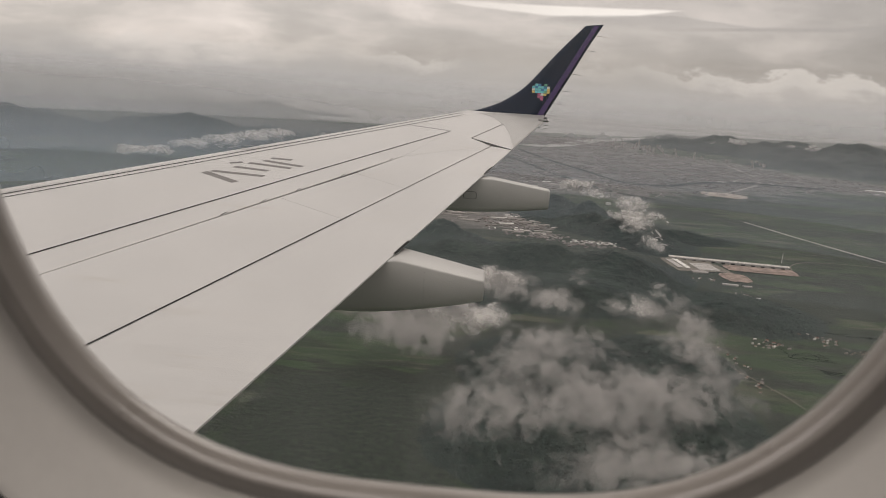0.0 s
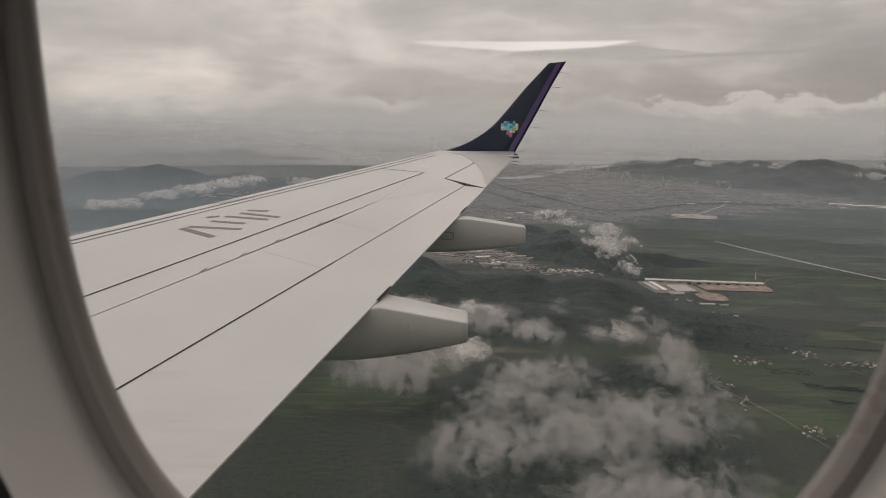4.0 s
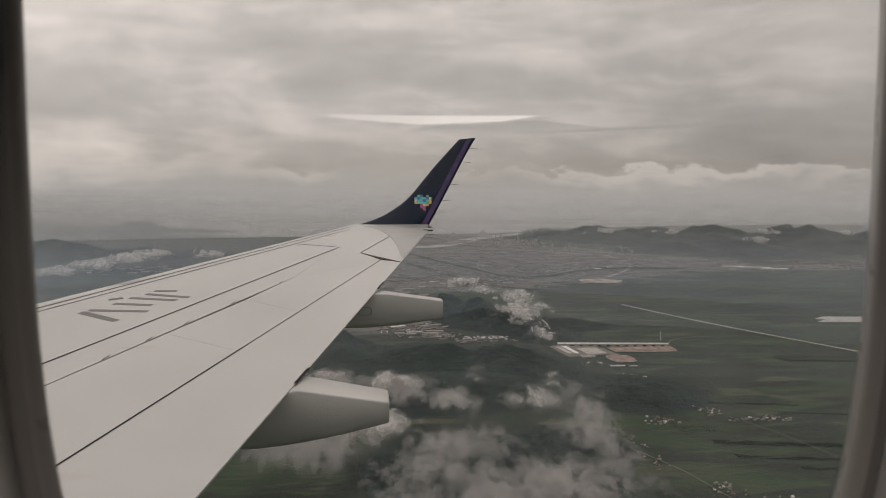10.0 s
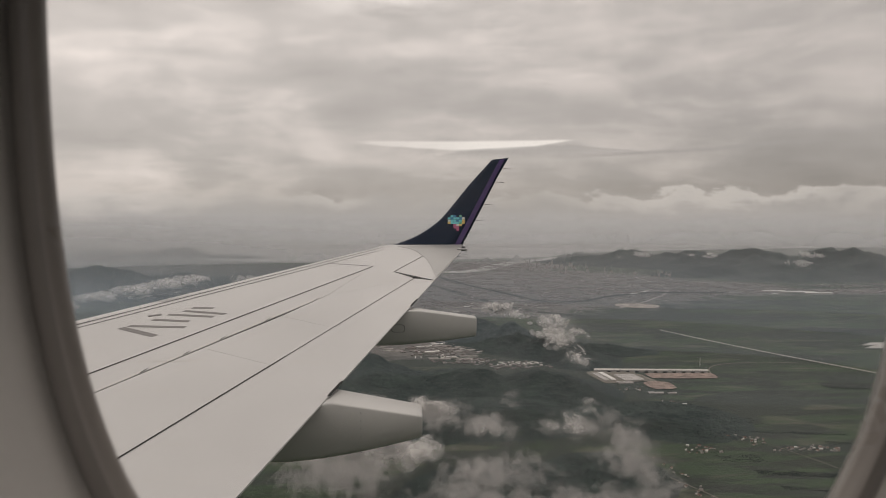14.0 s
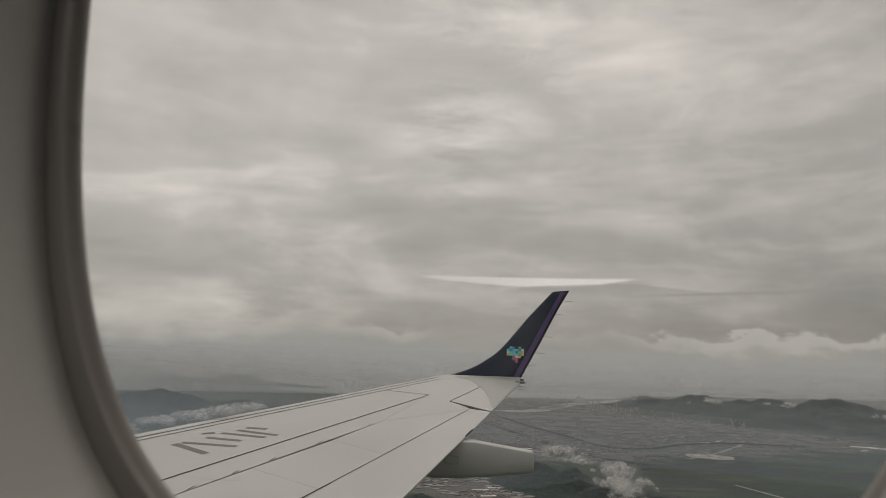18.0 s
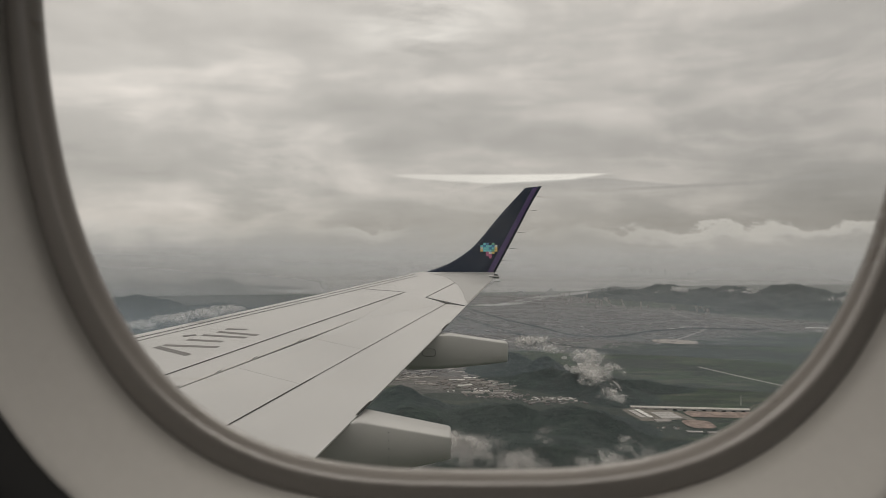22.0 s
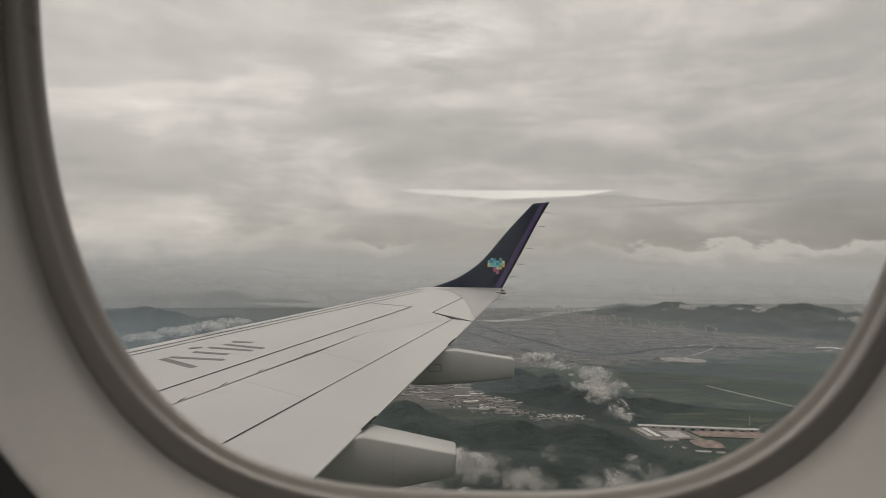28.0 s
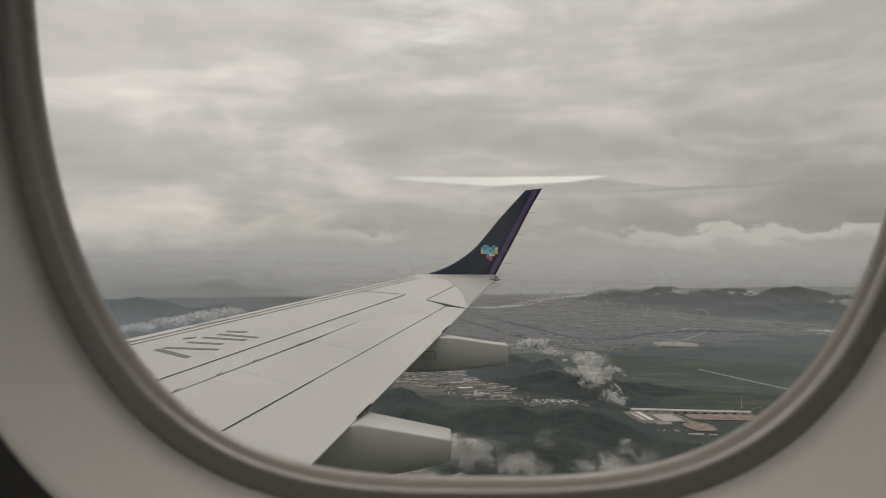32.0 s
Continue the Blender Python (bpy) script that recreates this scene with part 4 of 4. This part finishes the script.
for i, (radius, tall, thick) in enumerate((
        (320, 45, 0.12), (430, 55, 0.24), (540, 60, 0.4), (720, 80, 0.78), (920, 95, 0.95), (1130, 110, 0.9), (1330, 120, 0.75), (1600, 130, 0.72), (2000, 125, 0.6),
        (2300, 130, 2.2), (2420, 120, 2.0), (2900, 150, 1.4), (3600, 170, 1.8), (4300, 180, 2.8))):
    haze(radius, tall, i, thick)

# ---------------------------------------------------------------- wing


def skin_z(x, y):
    return EYE - 1.45 + 0.11 * y


def le(y): return -2.883 + 0.5712 * (y - 6.438)
def slat_front(y): return -2.623 + 0.549 * (y - 6.462)
def slat_back(y): return -2.575 + 0.5564 * (y - 6.343)
def spar(y): return -2.10 + 0.4169 * (y - 4.86)
def hinge(y): return -1.87 + 0.410 * (y - 4.60)
def flap_line(y): return -1.28 + 0.3333 * (y - 3.89)
def te(y): return -0.66 + 0.2247 * (y - 3.45)


ROOT = 0.33
wing = empty("aircraft_wing", "white swept aircraft wing with a dark navy winglet", "wing", at=(0, 0, 0))


def panel(name, corners, gap=0.004, thick=0.012, mat=None, lift=0.0, label="", n=(10, 4)):
    """A skin panel between four corners of the plan, with rounded rims and a gap to its neighbours."""
    c = [Vector(p) for p in corners]
    mid = sum(c, Vector((0, 0))) / 4
    shrunk = []
    for i in range(4):
        p, a, b = c[i], c[i - 1], c[(i + 1) % 4]
        da, db = (a - p).normalized(), (b - p).normalized()
        s = abs(da.x * db.y - da.y * db.x)
        shrunk.append(p + (da + db) * gap / max(s, 0.2))
    bm = bmesh.new()
    top, low = [], []
    for i in range(n[0] + 1):
        for j in range(n[1] + 1):
            u, v = i / n[0], j / n[1]
            p = (shrunk[0] * (1 - u) + shrunk[3] * u) * (1 - v) + (shrunk[1] * (1 - u) + shrunk[2] * u) * v
            z = skin_z(*p) + lift
            rim = 0.002 if i in (0, n[0]) or j in (0, n[1]) else 0
            top.append(bm.verts.new((*p, z - rim)))
            low.append(bm.verts.new((*p, z - thick)))
    m = n[1] + 1
    for i in range(n[0]):
        for j in range(n[1]):
            a = i * m + j
            bm.faces.new((top[a], top[a + 1], top[a + m + 1], top[a + m]))
            bm.faces.new((low[a], low[a + m], low[a + m + 1], low[a + 1]))
    rimline = [j for j in range(m)] + [i * m + n[1] for i in range(1, n[0] + 1)] + [n[0] * m + j for j in range(n[1] - 1, -1, -1)] + [i * m for i in range(n[0] - 1, 0, -1)]
    for a, b in zip(rimline, rimline[1:] + rimline[:1]):
        bm.faces.new((top[a], low[a], low[b], top[b]))
    return part(name, bm, mat or WHITE, wing, label)


# inner body under the skin, closed below
bm = bmesh.new()
sections = []
for k in range(13):
    y = ROOT + (10.85 - ROOT) * k / 12
    a, b, z = le(y) + 0.03, te(y) - 0.02, skin_z(0, y)
    chord = b - a
    ring = [(a, y, z - 0.05 - 0.02 * chord), (a + 0.06 * chord, y, z - 0.022), (a + 0.5 * chord, y, z - 0.022), (b, y, z - 0.022), (b, y, z - 0.03),
            (a + 0.6 * chord, y, z - 0.07 * chord), (a + 0.3 * chord, y, z - 0.10 * chord), (a + 0.05 * chord, y, z - 0.07 * chord)]
    sections.append(ring)
loft(bm, sections, True, True)
part("wing_box", bm, GAP, wing, "dark inner structure under the skin")

# slats with a rounded nose
for y0, y1 in ((ROOT, 3.6), (3.6, 6.9), (6.9, 10.72)):
    bm = bmesh.new()
    rings = []
    for k in range(9):
        y = y0 + 0.005 + (y1 - y0 - 0.01) * k / 8
        a, b, z = le(y), slat_front(y) - 0.004, skin_z(0, y)
        w = b - a
        arc = [(b, z), (a + 0.55 * w, z - 0.001), (a + 0.25 * w, z - 0.010), (a + 0.05 * w, z - 0.032), (a, z - 0.060), (a + 0.1 * w, z - 0.095), (a + 0.5 * w, z - 0.12), (b, z - 0.12)]
        rings.append([(px, y, pz) for px, pz in arc])
    loft(bm, rings, True, True)
    part("slat", bm, WHITE, wing, "white leading-edge slat with a rounded nose", True)
panel("skin_strip", [(slat_front(ROOT), ROOT), (slat_back(ROOT), ROOT), (slat_back(10.5), 10.5), (slat_front(10.6), 10.6)], 0.003, n=(16, 1))
panel("skin_panel", [(slat_back(ROOT), ROOT), (spar(ROOT), ROOT), (spar(8.89), 8.89), (slat_back(9.15), 9.15)], 0.003, n=(16, 4))
panel("rear_skin", [(spar(ROOT), ROOT), (hinge(ROOT), ROOT), (hinge(7.16), 7.16), (spar(8.89), 8.89)], 0.002, n=(16, 2))
panel("spoiler", [(hinge(ROOT), ROOT), (flap_line(ROOT), ROOT), (flap_line(2.45), 2.45), (hinge(2.9), 2.9)], 0.0018)
panel("spoiler", [(hinge(2.9), 2.9), (flap_line(2.45), 2.45), (-0.95, 4.83), (-1.57, 5.28)], 0.0018)
panel("spoiler", [(-1.57, 5.28), (-0.95, 4.83), (-0.61, 5.83), (-1.15, 6.27)], 0.0018)
panel("spoiler", [(-1.15, 6.27), (-0.61, 5.83), (0.11, 8.06), (-0.82, 7.16)], 0.0018)
panel("fixed_panel", [(-0.82, 7.16), (0.11, 8.06), (-0.14, 8.49), (-0.42, 8.89)], 0.0015)
panel("flap", [(flap_line(ROOT), ROOT), (te(ROOT), ROOT), (te(7.91), 7.91), (0.11, 8.06)], 0.003, n=(16, 4))
panel("aileron", [(-0.14, 8.49), (te(7.91), 7.91), (te(10.2), 10.2), (0.39, 10.14)], 0.004)
panel("tip_skin", [(slat_back(9.15), 9.15), (-0.14, 8.49), (0.39, 10.14), (slat_back(10.5), 10.5)], 0.0015)
panel("tip_cap", [(slat_back(10.5), 10.5), (0.39, 10.14), (te(10.2), 10.2), (0.93, 10.92)], 0.0015)
panel("tip_cap", [(le(10.6) + 0.04, 10.6), (slat_back(10.5), 10.5), (0.93, 10.92), (-0.27, 10.92)], 0.001)


def strip(name, a, b, width, mat, lift=0.003, parent=None, label=""):
    """A thin flat strip laid on the wing skin from a to b."""
    a, b = Vector(a), Vector(b)
    d = (b - a).normalized()
    s = Vector((-d.y, d.x)) * width / 2
    bm = bmesh.new()
    for p, q in (((a - s), (a + s)),):
        corners = [a - s, a + s, b + s, b - s]
        lo = [bm.verts.new((*c, skin_z(*c) + 0.0005)) for c in corners]
        hi = [bm.verts.new((*c, skin_z(*c) + lift)) for c in corners]
        bm.faces.new(hi)
        bm.faces.new(lo[::-1])
        for i in range(4):
            bm.faces.new((lo[i], lo[(i + 1) % 4], hi[(i + 1) % 4], hi[i]))
    return part(name, bm, mat, parent or wing, label)


strip("seal_strip", (spar(ROOT), ROOT), (spar(8.89), 8.89), 0.009, GAP, label="dark rubber seal strip")
strip("seal_strip", (flap_line(ROOT), ROOT), (flap_line(5.0), 5.0), 0.008, GAP)
strip("seal_strip", (flap_line(5.0), 5.0), (0.11, 8.06), 0.0035, GAP)
strip("seal_strip", (-0.14, 8.49), (te(7.91), 7.91), 0.010, GAP)
strip("seal_strip", (-0.14, 8.49), (0.39, 10.14), 0.005, GAP)
strip("seal_strip", (slat_front(ROOT), ROOT), (slat_front(10.6), 10.6), 0.006, GAP)
strip("seal_strip", (slat_back(ROOT), ROOT), (slat_back(10.4), 10.4), 0.005, GAP)
strip("seal_strip", (slat_back(9.15), 9.15), (spar(8.89), 8.89), 0.006, GAP)
for y in (4.75, 5.15, 5.55, 6.15, 6.95):
    p = (hinge(y), y)
    strip("hinge_bracket", (p[0] - 0.02, p[1] - 0.045), (p[0] - 0.002, p[1] + 0.045), 0.0035, GAP, 0.004, label="small dark hinge fitting")
# marking on the skin, as plain bars
for a, b, w in (((-2.44, 5.90), (-2.06, 5.63), 0.07), ((-2.40, 5.96), (-1.90, 5.90), 0.06), ((-2.27, 6.17), (-1.93, 6.10), 0.06), ((-2.20, 6.36), (-1.76, 6.26), 0.06), ((-2.10, 6.50), (-1.68, 6.36), 0.06), ((-2.06, 6.62), (-1.85, 6.60), 0.06)):
    strip("marking_bar", a, b, w, LETTER, 0.002, label="plain dark grey marking bar")
strip("panel_cover", (-2.36, 6.30), (-2.26, 6.36), 0.05, LETTER, 0.004)


bm = bmesh.new()
TIP_PATCH = [(-0.11, 10.70), (0.05, 10.50), (0.14, 10.32), (0.21, 10.0), (0.29, 9.58), (0.33, 9.15), (0.35, 8.75), (0.352, 8.40), (0.37, 8.10), (0.60, 9.12), (0.83, 10.16), (0.89, 10.55), (0.91, 10.85)]
low_ring = [bm.verts.new((x, y, skin_z(x, y) + 0.0005)) for x, y in TIP_PATCH]
top_ring = [bm.verts.new((x, y, skin_z(x, y) + 0.004)) for x, y in TIP_PATCH]
bm.faces.new(top_ring)
for i in range(len(TIP_PATCH)):
    k = (i + 1) % len(TIP_PATCH)
    bm.faces.new((low_ring[i], low_ring[k], top_ring[k], top_ring[i]))
part("tip_patch", bm, TIP_GREY, wing, "duller grey patch at the wing tip")


def fairing(x_tail, yc, top_front, top_tail, low_front, low_tail, length, width, label):
    """A canoe-shaped cover of the flap track, cut off blunt at its tail."""
    bm = bmesh.new()
    rings = []
    for k in range(15):
        s = k / 14
        x = x_tail - length * (1 - s)
        grow = min(1, (s / 0.45)) ** 0.6
        zt = EYE + top_front + (top_tail - top_front) * max(0, (s - 0.5) / 0.5)
        zt = min(zt, skin_z(0, yc) - 0.035) if x < te(yc) + 0.01 else zt
        zb = EYE + low_front + (low_tail - low_front) * max(0, (s - 0.55) / 0.45) ** 1.6
        zb = zt - (zt - zb) * (0.15 + 0.85 * grow)
        w = width * (0.3 + 0.7 * grow) * (1 - 0.25 * max(0, (s - 0.6) / 0.4))
        h, m = (zt - zb) / 2, (zt + zb) / 2
        r, t = min(0.012, h * 0.3), 0.34
        ring = [(x, yc + u * w / 2, z) for u, z in (
            (-1, zt - r), (-0.97, zt - r * 0.35), (-0.88, zt), (0.88, zt), (0.97, zt - r * 0.35), (1, zt - r),
            (0.9, m), (0.68, zb + 0.3 * h), (t, zb + 0.06 * h), (0, zb), (-t, zb + 0.06 * h), (-0.68, zb + 0.3 * h), (-0.9, m))]
        rings.append(ring)
    inner = [(x_tail + 0.012, yc + (p[1] - yc) * 0.9, m + (p[2] - m) * 0.93) for p in rings[-1]]
    loft(bm, rings + [inner], True, True)
    for e in bm.edges:
        if len(e.link_faces) == 2 and e.calc_face_angle(0) > 0.6:
            e.smooth = False
    return part("flap_fairing", bm, FAIRING, wing, label, True)


fair_a = fairing(0.68, 6.62, -0.700, -0.835, -1.11, -1.03, 1.9, 0.24, "pale grey canoe-shaped flap track fairing")
fair_b = fairing(0.08, 4.27, -0.925, -1.10, -1.41, -1.27, 1.9, 0.40, "pale grey canoe-shaped flap track fairing with rivets")
strip("flap_track_slot", (te(4.20), 4.20), (te(4.46), 4.46), 0.016, GAP, 0.005, label="dark slot where the track leaves the wing")
strip("flap_track_slot", (te(6.62), 6.62), (te(6.92), 6.92), 0.016, GAP, 0.005)
for k in range(6):
    bm = bmesh.new()
    y = 4.27 - 0.1735 + 0.0035 * k
    box(bm, (-0.29, y - 0.003, EYE - 1.07 - 0.05 * k), (-0.284, y + 0.004, EYE - 1.064 - 0.05 * k))
    part("rivet", bm, GAP, fair_b)
bm = bmesh.new()
ring_pts = [(-0.075 + 0.065 * math.copysign(abs(math.cos(a)) ** 0.5, math.cos(a)), -0.925 + 0.038 * math.copysign(abs(math.sin(a)) ** 0.5, math.sin(a))) for a in (2 * math.pi * i / 28 for i in range(28))]
loft(bm, [[(x, 6.497, EYE + z) for x, z in ring_pts], [(-0.075 + (x + 0.075) * 0.93, 6.495, EYE - 0.925 + (z + 0.925) * 0.9) for x, z in ring_pts]])
part("access_cover_rim", bm, GAP, fair_a, "dark rim of an oval access cover")

# winglet, leaning outwards
WING_TIP = [(-0.17, -0.25), (0.15, -0.13), (0.42, 0.03), (0.65, 0.23), (1.03, 0.69), (1.42, 1.12)]
WING_TRAIL = [(0.92, -0.29), (1.06, -0.03), (1.17, 0.18), (1.27, 0.37), (1.49, 0.80), (1.69, 1.15)]


def lean(x, z):
    """A point of the winglet's inner face."""
    y = 10.92 + 0.22 * (z + 0.27)
    return Vector((x * y / 10.9, y, EYE + z * y / 10.9))


lead = smooth_line(WING_TIP, 5)
trail = smooth_line(WING_TRAIL, 5)
bm = bmesh.new()
rings = []
for a, b in zip(lead, trail):
    ring = []
    for s, w in ((0, 0), (0.06, 0.022), (0.3, 0.035), (0.7, 0.025), (1, 0.004), (0.7, -0.01), (0.3, -0.01), (0.06, -0.008)):
        p = lean(a.x + (b.x - a.x) * s, a.y + (b.y - a.y) * s)
        ring.append(p + Vector((0, 0.05 if s == 0 else 0.05 - (0.05 if w > 0 else 0) + (0.03 if w < 0 else 0), 0)))
    rings.append(ring)
loft(bm, rings, True, True)
winglet = part("winglet", bm, NAVY, wing, "dark navy upturned winglet with a purple stripe", True)


def on_winglet(name, corners, mat, label="", off=0.006):
    bm = bmesh.new()
    near = [bm.verts.new(lean(*c) + Vector((0, -off, 0))) for c in corners]
    far = [bm.verts.new(lean(*c) + Vector((0, 0.004, 0))) for c in corners]
    bm.faces.new(near)
    bm.faces.new(far[::-1])
    m = len(corners)
    for i in range(m):
        bm.faces.new((near[i], near[(i + 1) % m], far[(i + 1) % m], far[i]))
    return part(name, bm, mat, winglet, label)


on_winglet("stripe", [(0.80, -0.275), (0.885, -0.285), (1.625, 1.13), (1.545, 1.12)], PURPLE, "purple stripe")
on_winglet("light_edge", [(-0.16, -0.262), (0.40, -0.262), (0.92, -0.295), (0.92, -0.31), (0.40, -0.285), (-0.20, -0.275)], WHITE, "white edge at the foot", 0.01)
TILES = [plain("emblem_" + n, c, 0.5) for n, c in (("turquoise", (0.16, 0.60, 0.66)), ("blue", (0.05, 0.22, 0.42)), ("yellow", (0.70, 0.52, 0.16)), ("green", (0.16, 0.45, 0.30)), ("pink", (0.48, 0.12, 0.24)), ("cream", (0.62, 0.66, 0.62)))]
for row, line in enumerate((" 01 3 ", "010015", "500102", "200032", "  452 ", "  44  ", "   4  ")):
    for col, ch in enumerate(line):
        if ch != " ":
            x, z = 0.700 + col * 0.046, 0.225 - row * 0.036
            on_winglet("emblem_tile", [(x, z), (x + 0.044, z), (x + 0.044, z - 0.034), (x, z - 0.034)], TILES[int(ch)], off=0.009)


def rod(name, a, b, r, mat, parent, label=""):
    a, b = Vector(a), Vector(b)
    d = (b - a).normalized()
    q = d.to_track_quat("Z", "Y")
    bm = bmesh.new()
    loft(bm, [[p + q @ Vector((k * r * math.cos(2 * math.pi * i / 8), k * r * math.sin(2 * math.pi * i / 8), 0)) for i in range(8)] for p, k in ((a, 1), (b - d * r, 1), (b, 0.5))], True, True)
    return part(name, bm, mat, parent, label)


for z in (0.98, 0.76, 0.40, 0.14, -0.06, -0.24):
    x = 0.92 + (z + 0.29) * 0.535
    p = lean(x, z)
    rod("static_wick", p, p + Vector((0.14, 0.01, -0.01)), 0.003, GAP, winglet)
for y in (9.75, 10.0):
    p = Vector((te(y), y, skin_z(0, y) - 0.01))
    rod("static_wick", p, p + Vector((0.13, 0.01, -0.01)), 0.003, GAP, wing)
rod("navigation_light", (0.80, 10.3, skin_z(0, 10.3) + 0.01), (0.95, 10.32, skin_z(0, 10.3) + 0.005), 0.022, STEEL, wing, "slim metal light pod at the tip")

# ---------------------------------------------------------------- cabin wall with its window
CX, CZ, WA, WB, WN = 0.0131, 0.1928, 0.1636, 0.270, 3.06
COUNT = 120


def oval(offset, y):
    """The window's outline, grown by an offset."""
    ring = []
    for i in range(COUNT):
        a = 2 * math.pi * i / COUNT
        c, s = math.cos(a), math.sin(a)
        ring.append((CX + (WA + offset) * math.copysign(abs(c) ** (2 / WN), c), y, EYE + CZ + (WB + offset) * math.copysign(abs(s) ** (2 / WN), s)))
    return ring


window = empty("window_1", "rounded cabin window in a grey plastic frame", "window", kind="structure", at=(0, 0, 0))
bm = bmesh.new()
loft(bm, [oval(o, y) for o, y in ((0.070, 0.334), (0.036, 0.295), (0.010, 0.264), (0.001, 0.2495), (-0.0006, 0.2462), (0.0002, 0.2442), (0.0012, 0.2428), (0.0022, 0.2416), (0.0036, 0.2409))])
part("window_frame", bm, BEZEL, window, "rounded pale grey lip round the pane", True)
# outer half of the same lip, its shading put into a darker colour
bm = bmesh.new()
loft(bm, [oval(o, y) for o, y in ((0.0036, 0.2409), (0.0050, 0.2408), (0.0064, 0.2412), (0.0080, 0.2420), (0.0098, 0.2430), (0.0114, 0.2442), (0.0126, 0.2454), (0.0132, 0.2470))])
part("frame_lip_shade", bm, LIP_SHADE, window, "outer half of the lip, coloured darker as its shaded side", True)
bm = bmesh.new()
loft(bm, [oval(o, y) for o, y in ((0.0132, 0.2470), (0.0133, 0.2425), (0.0138, 0.2400), (0.0150, 0.2380), (0.0175, 0.2358), (0.022, 0.2325), (0.028, 0.2282), (0.0325, 0.2245), (0.0352, 0.2235), (0.0370, 0.2245), (0.0380, 0.2280), (0.0382, 0.2450))])
part("window_panel", bm, LINING, window, "smooth beige-grey plastic surround", True)
bm = bmesh.new()
loft(bm, [oval(o, y) for o, y in ((0.0386, 0.2420), (0.045, 0.2330), (0.056, 0.2370), (0.060, 0.2330), (0.064, 0.2370), (0.070, 0.2340), (0.078, 0.2420), (0.085, 0.2560))])
part("window_seal", bm, RUBBER, window, "black ribbed rubber seal", True)
bm = bmesh.new()
loft(bm, [oval(0.040, 0.300), oval(0.040, 0.304)], True, True)
pane = part("pane", bm, PANE, window, "clear slightly smeared acrylic pane")
pane.visible_shadow = False

LO, HI = (-3.0, EYE - 2.0), (3.0, EYE + 1.15)


def square(y):
    """The wall's rim, point for point with the window's outline."""
    ring = []
    for p in oval(0.085, y):
        d = Vector((p[0] - CX, p[2] - EYE - CZ))
        k = min((HI[0] - CX if d.x > 0 else CX - LO[0]) / max(abs(d.x), 1e-6), (HI[1] - EYE - CZ if d.y > 0 else EYE + CZ - LO[1]) / max(abs(d.y), 1e-6))
        ring.append((CX + d.x * k, y, EYE + CZ + d.y * k))
    return ring


bm = bmesh.new()
loft(bm, [oval(0.085, 0.246), square(0.246), square(0.335), oval(0.072, 0.335), oval(0.085, 0.256), oval(0.085, 0.246)])
tagged(part("wall_right", bm, LINING), "beige-grey cabin side wall lining", "wall", kind="structure")


def slab(name, lo, hi, mat, label, category):
    bm = bmesh.new()
    box(bm, lo, hi)
    return tagged(part(name, bm, mat), label, category, kind="structure")


slab("floor", (-3, -2.6, EYE - 1.25), (3, 0.335, EYE - 1.152), CARPET, "dark cabin floor carpet", "floor")
slab("ceiling", (-3, -2.6, EYE + 1.152), (3, 0.335, EYE + 1.25), LINING, "pale cabin ceiling", "ceiling")
# unseen slab, added to keep the fill light off the upper wall
slab("shading_slab", (-2.998, -0.4, EYE + 0.62), (2.998, 0.242, EYE + 1.15), LINING, "unseen added slab that shades the upper window wall", "ceiling")
slab("wall_front", (-3.1, -2.6, EYE - 1.25), (-3.002, 0.335, EYE + 1.25), SHADE_PANEL, "plain cabin end wall", "wall")
slab("wall_rear", (3.002, -2.6, EYE - 1.25), (3.1, 0.335, EYE + 1.25), SHADE_PANEL, "plain cabin end wall", "wall")
bm = bmesh.new()
box(bm, (-3, -2.7, EYE - 1.15), (3, -2.602, EYE - 0.06))
box(bm, (-3, -2.7, EYE + 0.45), (3, -2.602, EYE + 1.15))
for k in range(13):
    x = -3 + 0.5 * k
    box(bm, (max(-3, x - 0.1), -2.699, EYE - 0.058), (min(3, x + 0.1), -2.603, EYE + 0.448))
tagged(part("wall_left", bm, SHADE_PANEL), "far cabin side wall with window openings", "wall", kind="structure")
# unseen fill light, added to brighten the window surround from inside
lamp = bpy.data.lights.new("cabin_fill_light", "AREA")
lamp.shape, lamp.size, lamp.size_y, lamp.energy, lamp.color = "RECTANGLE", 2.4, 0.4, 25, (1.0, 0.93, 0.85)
lit = new("cabin_fill_light", lamp)
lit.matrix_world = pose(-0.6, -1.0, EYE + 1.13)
